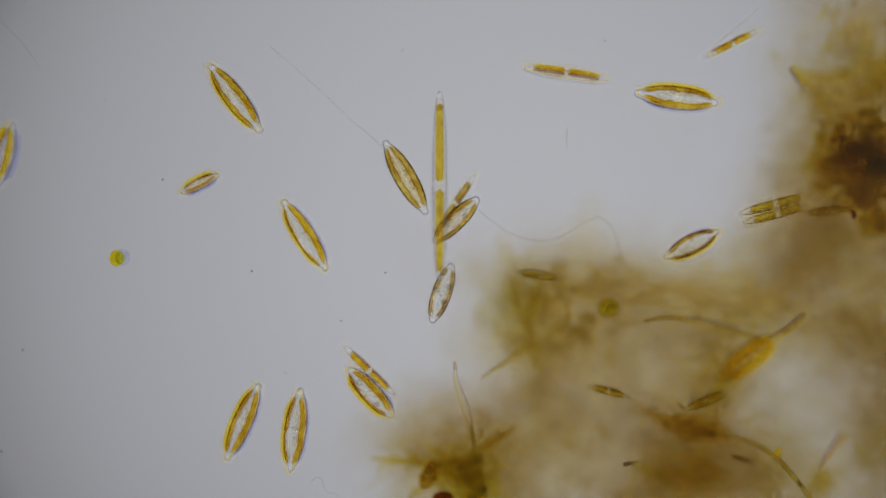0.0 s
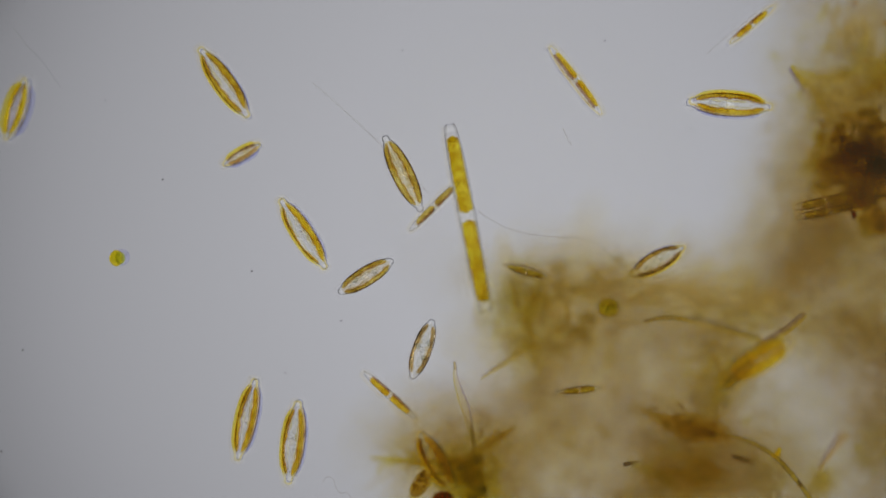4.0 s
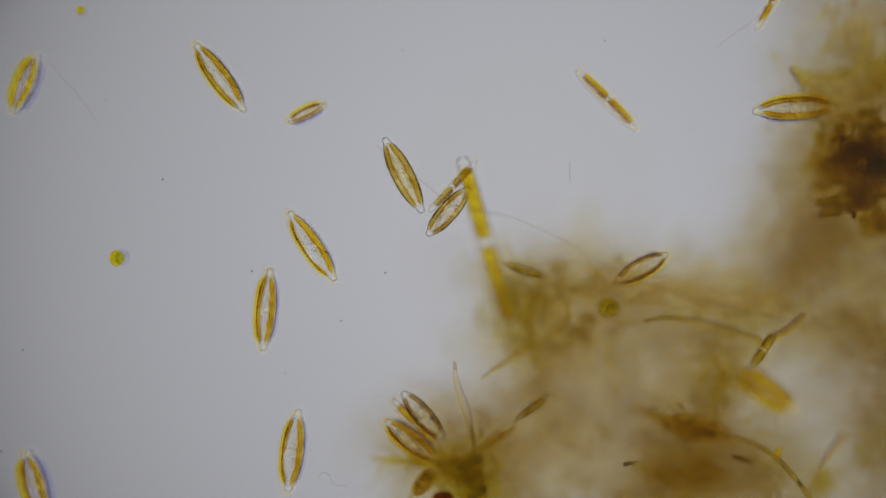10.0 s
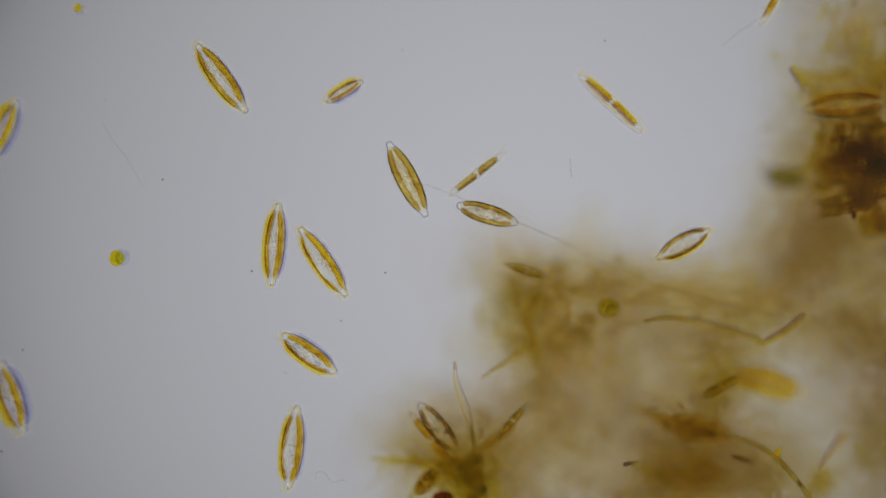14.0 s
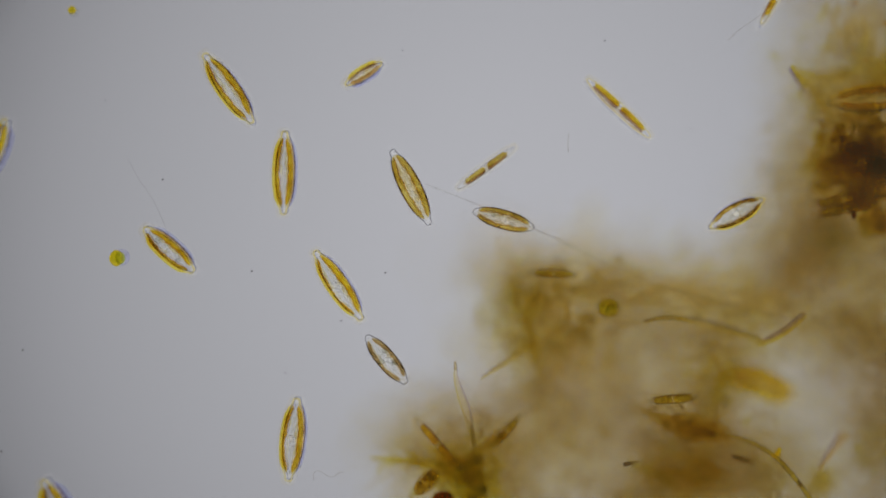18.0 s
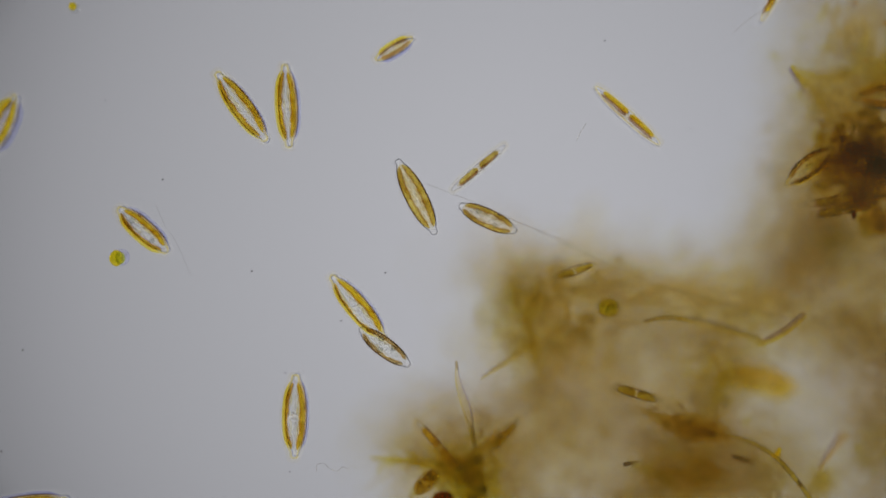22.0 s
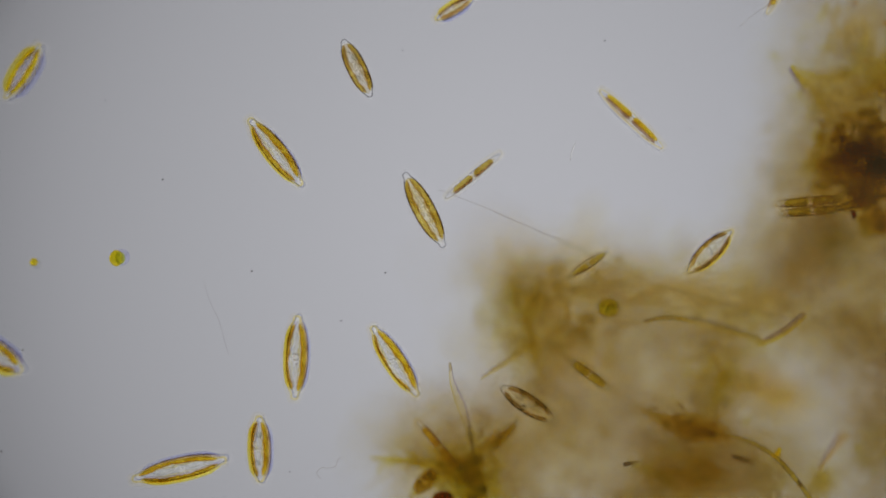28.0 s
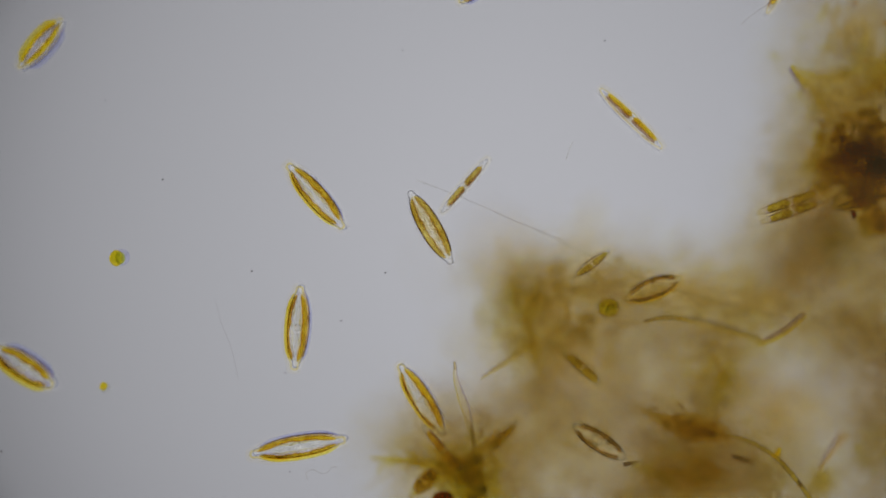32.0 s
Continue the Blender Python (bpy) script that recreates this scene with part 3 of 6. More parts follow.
# ---- round algae and other cells ----


def ball_cell(name, u, v, r, z, material, label, seed, inner=None):
    thing = new(name)
    thing.location = at(u, v, z)
    tagged(thing, label, "alga")
    part("cell_wall", blob((0, 0, r * GRID), (r * GRID,) * 3, 0.03, seed, 12, 20), SILICA, thing, "clear thin cell wall")
    part("plastid", blob((0, 0, r * GRID), (r * GRID * 0.95, r * GRID * 0.93, r * GRID * 0.8), 0.08, seed, 12, 18), material, thing)
    part("rim", tube([Vector((r * GRID * math.cos(k * math.pi / 16), r * GRID * math.sin(k * math.pi / 16), r * GRID)) for k in range(32)], 0.8 * GRID, 5, True), FIBRE_OLIVE, thing)
    for k in range(inner or 0):
        b = 2.4 * k + seed
        q = (0 if k == 0 else 0.3 + 0.1 * (k % 5)) * r * GRID
        part("granule", blob((q * math.cos(b), q * math.sin(b), r * GRID * 1.3), (r * GRID * (0.26 if k == 0 else 0.10 + 0.02 * (k % 4)),) * 3, 0.3, seed + k, 6, 8), ALGA if k % 3 == 0 else ALGA_BRIGHT if k % 3 == 1 else PLASTID_EDGE, thing)
    return thing


ALGA_GREEN = new("round_alga")
ALGA_GREEN.location = at(213, 457)
tagged(ALGA_GREEN, "small round green alga with painted yellow and lilac fringe sides", "alga")
part("cell_wall", blob((0, 0, 15 * GRID), (17 * GRID, 15.5 * GRID, 14 * GRID), 0.03, 1, 12, 20), SILICA, ALGA_GREEN, "clear thin cell wall")
# Yellow body set outwards and lilac body inwards paint the lens fringe.
part("plastid", blob((-4 * GRID, 0, 15 * GRID), (12 * GRID, 14 * GRID, 9 * GRID), 0.06, 1, 12, 20), PLASTID_YELLOW, ALGA_GREEN, "cup-shaped orange-yellow plastid")
part("plastid", blob((2.5 * GRID, 0, 17 * GRID), (9 * GRID, 11 * GRID, 7 * GRID), 0.1, 2, 10, 16), ALGA_BRIGHT, ALGA_GREEN, "bright green plastid core")
part("fringe_side", blob((7 * GRID, 2 * GRID, 15 * GRID), (13 * GRID, 14.5 * GRID, 9 * GRID), 0.04, 3, 12, 18), CLEAR_FRINGE, ALGA_GREEN, "lilac lens fringe painted on the cell's inner side")
for k in range(5):
    part("granule", blob(((2 + 5 * math.cos(k * 1.9)) * GRID, 6 * math.sin(k * 1.9) * GRID, 19 * GRID), (2 * GRID, 2 * GRID, 2 * GRID), 0.3, k, 6, 8), BRIGHT_SCATTER if k % 2 else ALGA, ALGA_GREEN)
ball_cell("round_alga", 1075, 544, 17.5, 0.0, ALGA_SOFT, "round yellow-green cell sitting on the detritus", 2, 9)
ball_cell("cyst", 785, 886, 21, 0.004, CYST, "round dark red-brown cyst at the clump", 3, 3)
OVAL = new("oval_cell")
tagged(OVAL, "oval brown cell full of brown granules", "alga")
part("cell_wall", blob((0, 0, 11 * GRID), (27 * GRID, 14 * GRID, 11 * GRID), 0.04, 5, 12, 22), SILICA, OVAL, "thin clear cell wall")
part("rim", tube([Vector((27 * GRID * math.cos(k * math.pi / 20), 14 * GRID * math.sin(k * math.pi / 20), 11 * GRID)) for k in range(40)], 1.2 * GRID, 6, True), FIBRE_OLIVE, OVAL, "dark line of the cell's edge")
part("plasm", blob((0, 0, 11 * GRID), (25 * GRID, 12.5 * GRID, 9 * GRID), 0.1, 8, 12, 20), BROWN_CELL, OVAL, "olive brown cell content")
for k in range(30):
    x, y = random.uniform(-0.75, 0.75), random.uniform(-0.7, 0.7)
    if x * x + y * y < 0.75:
        part("granule", blob((x * 24 * GRID, y * 13 * GRID, 11 * GRID), (random.uniform(2, 4) * GRID,) * 3, 0.4, k, 6, 8), PLASTID_OLIVE, OVAL)

def swimmer(label, seed):
    thing = new("swimming_cell")
    tagged(thing, label, "alga")
    part("cell_wall", blob((2 * GRID, -2 * GRID, 9 * GRID), (10 * GRID, 9 * GRID, 9 * GRID), 0.04, seed, 10, 16), THREAD_FAINT, thing, "clear thin cell wall")
    part("plastid", blob((-2 * GRID, 2 * GRID, 9 * GRID), (7 * GRID, 7 * GRID, 6 * GRID), 0.15, seed, 10, 16), PLASTID_YELLOW, thing, "yellow-green plastid on one side")
    return thing


BB = swimmer("tiny pale green cell swimming past", 6)
CC = swimmer("tiny yellow-green cell drifting at the rim", 7)
EE = swimmer("tiny yellow-green cell swimming to the clump", 8)
FF = swimmer("tiny pale cell crossing the open water", 9)
DD = new("flagellate")
tagged(DD, "olive green flagellate swimming high in the water", "flagellate")
part("body", blob((0, 0, 0), (34 * GRID, 15.5 * GRID, 15 * GRID), 0.12, 4, 12, 20), FLAGELLATE, DD, "olive green cell body")
# Shifted lilac body paints the flagellate's colour fringe.
part("rim", blob((3 * GRID, 2 * GRID, -2 * GRID), (38 * GRID, 19 * GRID, 14 * GRID), 0.06, 5, 12, 20), CLEAR_FRINGE, DD, "lilac lens fringe painted round the body")
for k in range(4):
    part("granule", blob(((12 - k * 13) * GRID, (k % 2 - 0.5) * 9 * GRID, 6 * GRID), (8 * GRID, 5 * GRID, 5 * GRID), 0.3, k, 6, 8), ALGA_BRIGHT if k < 3 else PLASTID_YELLOW, DD)

# ---- detritus ----
FLAKES = {"loose": ([], []), "dense": ([], []), "yellow": ([], [])}
RND = random.Random(5)


def flakes(heap, u, v, spread, layers, z0, z1, size):
    """Scatters torn flakes round a place of the grid, so many that they lie in that many layers in its middle."""
    verts, faces = FLAKES[heap]
    area = 2.2 * ((size[0] + size[1]) / 2) ** 2
    for _ in range(int(layers * 2 * math.pi * spread * spread / area)):
        c = at(u + RND.gauss(0, spread), v + RND.gauss(0, spread), RND.uniform(z0, z1))
        r = RND.uniform(*size) * GRID
        stretch = RND.uniform(0.7, 2.4)
        turn = Euler((RND.uniform(-0.9, 0.9), RND.uniform(-0.9, 0.9), RND.uniform(0, 6.3))).to_matrix()
        first = len(verts)
        verts.append(c + turn @ Vector((0, 0, 0.25 * r)))
        for k in range(6):
            q = r * RND.uniform(0.55, 1.15)
            verts.append(c + turn @ Vector((q * stretch * math.cos(math.pi * k / 3), q / stretch ** 0.5 * math.sin(math.pi * k / 3), 0)))
        for p in verts[first:]:
            p.z = max(p.z, 0.001 * SCALE)
        faces.extend((first, first + 1 + k, first + 1 + (k + 1) % 6) for k in range(6))


def band(v, *heaps):
    """Heaps along one line of the field: how far along, and in how many layers the matter lies."""
    for u, layers in heaps:
        u, y = u + RND.uniform(-12, 12), v + RND.uniform(-12, 12)
        flakes("loose", u, y, 38, layers * 0.51, 0.12, 0.28, (5, 12))
        flakes("loose", u, y, 32, layers * 0.38, 0.06, 0.15, (3, 8))
        if layers > 1.0:
            flakes("loose", u, y, 26, (layers - 0.8) * 0.4, 0.035, 0.1, (2, 5.5))


def detritus():
    band(-50, (1480, 0.89), (1540, 1.16), (1610, 1.26))
    band(20, (1390, 0.05), (1440, 0.78), (1500, 0.97), (1560, 1.26), (1630, 1.16))
    band(100, (1420, 0.74), (1480, 1.66), (1540, 1.95), (1610, 1.85), (1670, 1.25))
    band(180, (1410, 1.00), (1465, 1.96), (1525, 1.77), (1580, 1.78), (1640, 1.45))
    band(260, (1405, 1.05), (1460, 1.87), (1515, 2.39), (1570, 2.71), (1640, 1.72), (1700, 1.06))
    band(340, (1390, 1.63), (1445, 2.67), (1505, 2.43), (1568, 2.66), (1640, 1.87), (1700, 1.08))
    band(380, (1470, 1.70), (1530, 1.04), (1590, 1.03))
    band(420, (1340, 1.02), (1400, 2.12), (1460, 2.54), (1520, 1.88), (1580, 1.91), (1650, 1.04), (1710, 0.32))
    band(495, (870, 0.59), (930, 1.34), (1000, 1.91), (1070, 1.98), (1140, 1.10), (1200, 0.73), (1270, 0.83), (1340, 1.58), (1400, 2.30), (1460, 1.94), (1520, 1.63), (1575, 1.88), (1650, 1.18))
    band(560, (870, 0.58), (930, 1.21), (990, 1.70), (1060, 2.06), (1130, 1.90), (1200, 1.85), (1270, 1.64), (1340, 1.45), (1400, 1.37), (1460, 1.16), (1520, 1.87), (1575, 2.15), (1640, 1.45))
    band(620, (840, 0.30), (905, 1.28), (960, 1.97), (1020, 1.67), (1090, 1.59), (1160, 1.63), (1230, 1.61), (1290, 1.36), (1350, 0.65), (1420, 0.68), (1490, 1.64), (1550, 2.74), (1620, 1.94))
    band(680, (905, 0.62), (960, 1.47), (1020, 1.37), (1100, 1.51), (1170, 1.54), (1240, 1.63), (1300, 1.36), (1370, 0.39), (1430, 0.42), (1500, 0.91), (1560, 2.35), (1640, 1.85))
    band(740, (745, 0.83), (800, 1.86), (860, 2.20), (930, 1.58), (1000, 1.56), (1080, 1.63), (1150, 1.74), (1220, 2.21), (1280, 2.15), (1350, 0.61), (1420, 0.27), (1490, 0.85), (1550, 2.53), (1630, 1.93))
    band(800, (690, 0.89), (745, 1.32), (800, 1.77), (850, 1.92), (910, 1.70), (980, 1.20), (1050, 1.90), (1120, 2.33), (1190, 2.32), (1250, 2.51), (1320, 2.49), (1390, 1.36), (1460, 1.01), (1540, 2.32), (1620, 2.02))
    band(865, (745, 1.00), (810, 1.46), (870, 1.77), (930, 1.55), (1000, 1.12), (1070, 1.88), (1140, 2.41), (1210, 2.64), (1280, 3.01), (1350, 2.62), (1420, 1.52), (1480, 0.92), (1560, 1.86), (1640, 1.76))
    band(935, (790, 1.85), (860, 2.04), (930, 1.35), (1000, 1.02), (1070, 1.38), (1140, 1.91), (1210, 2.14), (1280, 2.51), (1350, 2.42), (1420, 1.32), (1490, 1.06), (1570, 1.56))
    band(1000, (850, 1.29), (960, 0.83), (1090, 1.21), (1190, 1.49), (1290, 2.00), (1400, 1.11), (1520, 1.04))
    for u, v, spread, layers, z0, z1 in ((912, 520, 28, 1.5, 0.05, 0.14), (932, 590, 36, 1.2, 0.06, 0.15), (828, 842, 30, 4.0, 0.02, 0.10), (838, 868, 24, 2.0, 0.02, 0.08), (1440, 165, 26, 0.5, 0.03, 0.1), (1500, 420, 40, 0.5, 0.06, 0.14), (778, 822, 22, 0.4, 0.02, 0.08), (860, 790, 24, 0.7, 0.02, 0.07), (1320, 560, 40, 0.4, 0.05, 0.12),
                                         (1290, 690, 30, 0.6, 0.03, 0.1), (1130, 560, 60, 0.3, 0.05, 0.14), (1360, 830, 30, 0.6, 0.03, 0.1), (1545, 790, 24, 0.9, 0.03, 0.09), (1480, 110, 40, 0.3, 0.03, 0.1), (1220, 850, 50, 0.5, 0.04, 0.12)):
        flakes("yellow", u, v, spread, layers, z0, z1, (2.0, 6.0))
    for u, v, spread, layers, z0, z1 in ((1512, 255, 18, 0.6, 0.018, 0.05), (1530, 280, 26, 0.9, 0.025, 0.08), (1560, 290, 10, 9.0, 0.03, 0.08), (1540, 250, 34, 1.0, 0.04, 0.12), (1556, 298, 22, 1.6, 0.03, 0.1), (1525, 330, 18, 1.2, 0.018, 0.06), (1261, 767, 6, 0.7, 0.012, 0.03),
                                         (806, 826, 14, 0.8, 0.02, 0.06), (925, 520, 26, 0.8, 0.05, 0.12), (1440, 455, 30, 0.6, 0.06, 0.14), (1566, 290, 15, 5.0, 0.02, 0.06), (1485, 240, 7, 0.8, 0.008, 0.03), (1490, 285, 8, 0.8, 0.008, 0.03), (1540, 205, 16, 0.5, 0.008, 0.04), (1262, 768, 8, 0.3, 0.010, 0.03)):
        flakes("dense", u, v, spread, layers, z0, z1, (1.2, 5.0))
    for u, v, spread, layers in ((1244, 761, 12, 1.3), (1220, 755, 13, 1.3), (1195, 748, 11, 1.3), (1172, 741, 9, 1.3), (1150, 733, 7, 1.2), (1130, 724, 5, 1.0)):
        flakes("loose", u, v, spread * 0.9, layers * 1.5, 0.012, 0.05, (3, 9))
    for u, v, spread in ((1472, 238, 6), (1480, 255, 8), (1492, 272, 10), (1488, 298, 9), (1478, 318, 7), (1500, 335, 10), (1516, 352, 8), (1508, 370, 5), (1445, 195, 6), (1458, 218, 6), (1492, 205, 7)):
        flakes("loose", u, v, spread, 1.6, 0.014, 0.045, (2.5, 8))
    for heap, material, label in (("loose", DETRITUS, "loose brown flaky detritus heaped on the slide"), ("yellow", DETRITUS_YELLOW, "bright yellow shreds among the detritus"), ("dense", DETRITUS_DARK, "dense dark brown detritus in the clumps")):
        ob = part("detritus", FLAKES[heap], material, smooth=False)
        tagged(ob, label, "detritus", kind="stuff")


detritus()


def clods(label, material, seed, heaps):
    """Small rounded crumbs of matter, heaped round places of the grid."""
    r = random.Random(seed)
    verts, faces = [], []
    for u, v, spread, count, z0, z1, small, large in heaps:
        for _ in range(count):
            size = r.uniform(small, large) * GRID
            vs, fs = blob(at(u + r.gauss(0, spread), v + r.gauss(0, spread), r.uniform(z0, z1)), (size * r.uniform(0.7, 1.5), size * r.uniform(0.6, 1.2), size * 0.6), 1.1, r.uniform(0, 90), 7, 10)
            first = len(verts)
            verts += vs
            faces += [tuple(k + first for k in f) for f in fs]
    tagged(part("detritus", (verts, faces), material), label, "detritus", kind="stuff")


clods("crumbly amber and brown matter of the dark clump", SPONGE, 11, ((1502, 258, 9, 14, 0.012, 0.04, 6, 13), (1516, 300, 16, 24, 0.012, 0.045, 6, 16), (1545, 266, 18, 28, 0.012, 0.045, 6, 16), (1542, 322, 18, 26, 0.012, 0.045, 6, 16), (1522, 350, 8, 10, 0.012, 0.04, 5, 10), (1490, 238, 7, 9, 0.012, 0.04, 4, 9), (1566, 292, 12, 22, 0.01, 0.03, 6, 13), (1566, 290, 5, 16, 0.006, 0.02, 4, 9), (1488, 286, 8, 9, 0.012, 0.04, 4, 9), (1548, 210, 18, 12, 0.016, 0.05, 5, 13), (1535, 368, 22, 26, 0.014, 0.045, 6, 14), (1556, 392, 14, 12, 0.014, 0.045, 6, 12), (1448, 280, 16, 15, 0.05, 0.09, 8, 15), (1464, 318, 12, 9, 0.04, 0.08, 7, 13), (1462, 240, 10, 6, 0.03, 0.06, 6, 11), (1556, 128, 16, 11, 0.05, 0.09, 7, 14), (1552, 168, 12, 6, 0.04, 0.08, 6, 12)))
clods("soft brown matter in the fan of fibres", SPONGE, 12, ((1258, 767, 3, 9, 0.008, 0.018, 2, 5), (1446, 850, 18, 7, 0.07, 0.11, 8, 15)))
clods("soft grey-brown matter round the pale hollow", SPONGE_GREY, 14, ((1000, 490, 20, 11, 0.03, 0.09, 6, 13), (1036, 506, 22, 9, 0.04, 0.09, 6, 13), (994, 520, 12, 5, 0.02, 0.06, 4, 9), (990, 606, 16, 5, 0.04, 0.09, 6, 12), (1030, 580, 20, 8, 0.04, 0.09, 6, 12), (914, 602, 14, 3, 0.05, 0.09, 7, 13), (935, 480, 14, 4, 0.04, 0.08, 6, 11)))
clods("crumbly yellow-green matter of the small clump", DETRITUS_YELLOW, 13, ((826, 838, 14, 16, 0.01, 0.04, 4, 10), (836, 866, 14, 14, 0.01, 0.04, 4, 10), (800, 826, 12, 8, 0.012, 0.04, 3, 8)))


# ---- filaments and stalks ----
def strand(name, label, points, radii, material, category="filament", sides=7, steps=6, parent=None):
    """A strand along grid points (u, v, height), its radius given at the ends and between."""
    line = smooth_line([at(u, v, z) for u, v, z in points], steps)
    n = len(line) - 1
    m = len(radii) - 1
    rs = []
    for i in range(n + 1):
        f = i / n * m
        k = min(int(f), m - 1)
        rs.append((radii[k] + (radii[k + 1] - radii[k]) * (f - k)) * GRID)
    ob = part(name, tube(line, rs, sides), material, parent, label)
    return ob if parent else tagged(ob, label, category)


def hollow(name, label, points, radii, skin, wall, parent=None, thick=0.75):
    """A see-through tube with two darker walls, as seen along its edges."""
    line = smooth_line([at(u, v, z) for u, v, z in points], 8)
    n, m = len(line) - 1, len(radii) - 1
    rs = []
    for i in range(n + 1):
        f = i / n * m
        k = min(int(f), m - 1)
        rs.append((radii[k] + (radii[k + 1] - radii[k]) * (f - k)) * GRID)
    if parent:
        thing = part(name, tube(line, rs, 8), skin, parent, label)
    else:
        thing = new(name)
        tagged(thing, label, "filament")
        part("halo_or_skin", tube(line, rs, 8), skin, thing)
    for side in (1, -1):
        edge = []
        for i, p in enumerate(line):
            d = line[min(i + 1, n)] - line[max(i - 1, 0)]
            q = Vector((d.y, -d.x, 0)).normalized()
            edge.append(p + q * rs[i] * 0.95 * side)
        part("wall", tube(edge, [thick * GRID] * (n + 1), 5), wall, thing, "thin dark wall line")
    return thing


def tuft(name, label, u, v, count, reach, angles, material, z=(0.002, 0.03), radius=(0.5, 1.4), seed=1, scatter=0.25):
    """Fine fibres fanning out from one place."""
    r = random.Random(seed)
    verts, faces = [], []
    for _ in range(count):
        a = radians(r.uniform(*angles))
        n = r.uniform(0.3, 1.0) * reach
        bend = r.uniform(-0.5, 0.5)
        s = (u + r.gauss(0, reach * scatter), v + r.gauss(0, reach * scatter * 0.6))
        z0, z1 = r.uniform(*z), r.uniform(*z)
        pts = [at(s[0] + n * k / 4 * math.cos(a + bend * k / 4), s[1] - n * k / 4 * math.sin(a + bend * k / 4), z0 + (z1 - z0) * k / 4) for k in range(5)]
        q = r.uniform(*radius)
        vs, fs = tube(pts, [q * GRID * (1.1 - 0.2 * k) for k in range(5)], 5)
        first = len(verts)
        verts += vs
        faces += [tuple(i + first for i in f) for f in fs]
    ob = part(name, (verts, faces), material)
    return tagged(ob, label, "fibre tuft", kind="stuff")


STALK = new("stalk")
tagged(STALK, "long pale tapering stalk rising from the clump", "stalk")
strand("stalk_body", "soft pale yellow body", ((805, 642, 0.006), (806, 663, 0.010), (812, 690, 0.016), (823, 720, 0.018), (832, 753, 0.014), (839, 790, 0.008)), (1.6, 3.4, 4.6, 6.0, 5.0, 3.4), STALK_PALE, parent=STALK)
# Lilac shading and an amber fringe painted as strands along the stalk.
strand("edge", "lilac shading painted along the pale stalk", ((808, 650, 0.006), (810, 668, 0.010), (818, 690, 0.012), (829, 718, 0.012), (836, 753, 0.010), (841, 785, 0.008)), (0.6, 1.0, 1.4, 1.6, 1.2, 0.8), LILAC_FRINGE_AND_WALL, parent=STALK)
strand("warm_fringe", "amber colour fringe painted along the pale stalk", ((803, 655, 0.006), (804, 675, 0.010), (811, 705, 0.012), (822, 738, 0.012), (832, 772, 0.010)), (0.6, 1.0, 1.2, 1.2, 0.8), FIBRE_AMBER, parent=STALK)
hollow("tip", "open dark-walled tip of the pale stalk", ((804.5, 640, 0.005), (805, 646, 0.005), (806, 655, 0.005)), (1.6, 2.0, 2.2), HAZE, FIBRE_DARK, STALK, 0.7)
hollow("foot", "dark-walled hollow foot of the pale stalk", ((833, 752, 0.008), (839, 787, 0.006), (845, 820, 0.006), (852, 855, 0.006), (861, 905, 0.006)), (1.6, 2.4, 2.9, 3.4, 3.8), HAZE, SPECK, STALK, 0.7)
hollow("filament", "grey-brown curved filament on the detritus", ((1140, 569, 0.006), (1165, 564, 0.006), (1190, 562, 0.006), (1215, 566, 0.010)), (1.4, 2.8, 3.2, 3), FIBRE, FIBRE_DARK)
strand("filament", "pale yellow filament sinking into the detritus", ((1200, 564, 0.012), (1250, 574, 0.03), (1300, 590, 0.03), (1350, 604, 0.025)), (2.4, 3.4, 3.6, 3), FIBRE_AMBER)
# Second strand paints the lilac lens fringe of the yellow filament.
strand("filament", "lilac lens fringe painted beside the pale yellow filament", ((1216, 561, 0.012), (1252, 568, 0.024), (1302, 583, 0.028), (1345, 598, 0.025)), (1.4, 2.6, 3, 2), LILAC_FRINGE_AND_WALL)
MAUVE = strand("filament", "mauve-grey filament with a blunt end", ((1340, 606, 0.03), (1368, 597, 0.02), (1396, 579, 0.011), (1424, 556, 0.006)), (2.4, 3.2, 3.4, 2.6), FIBRE_MAUVE)
# Yellow and lilac strands paint the lens fringe on both sides.
strand("warm_fringe", "yellow lens fringe painted along the mauve filament", ((1338, 612, 0.03), (1370, 602, 0.02), (1400, 583, 0.012), (1427, 559, 0.007)), (3, 4, 3, 1.6), FIBRE_AMBER, parent=MAUVE)
strand("edge_fringe", "lilac lens fringe painted along the mauve filament", ((1352, 600, 0.02), (1376, 588, 0.016), (1398, 573, 0.010), (1420, 553, 0.006)), (1, 2, 2, 1.4), LILAC_FRINGE_AND_WALL, parent=MAUVE)
BRANCH = hollow("filament", "yellow-brown branching filament leaving the clump", ((1262, 768, 0.02), (1300, 773, 0.014), (1335, 786, 0.010), (1368, 806, 0.007), (1400, 838, 0.006), (1440, 890, 0.006)), (1.6, 2.2, 3.0, 3.4, 3.6, 3.6), FIBRE_AMBER, FIBRE_DARK, thick=0.6)
strand("filament", "short dark filament standing out of the fan of fibres", ((1199, 711, 0.012), (1205, 718, 0.008), (1213, 726, 0.014)), (1.2, 2.0, 1.0), FIBRE_OLIVE)
strand("filament", "thin wavy amber filament beside the branching one", ((1262, 764, 0.018), (1272, 750, 0.010), (1268, 740, 0.008), (1280, 733, 0.014)), (1.8, 1.4, 1.4, 0.8), FIBRE_AMBER)
strand("filament", "olive streak along the edge of the dark clump", ((1478, 222, 0.02), (1490, 250, 0.014), (1480, 285, 0.012), (1494, 322, 0.014), (1524, 352, 0.02)), (1.2, 2.4, 2.0, 2.6, 1.0), FIBRE_OLIVE)
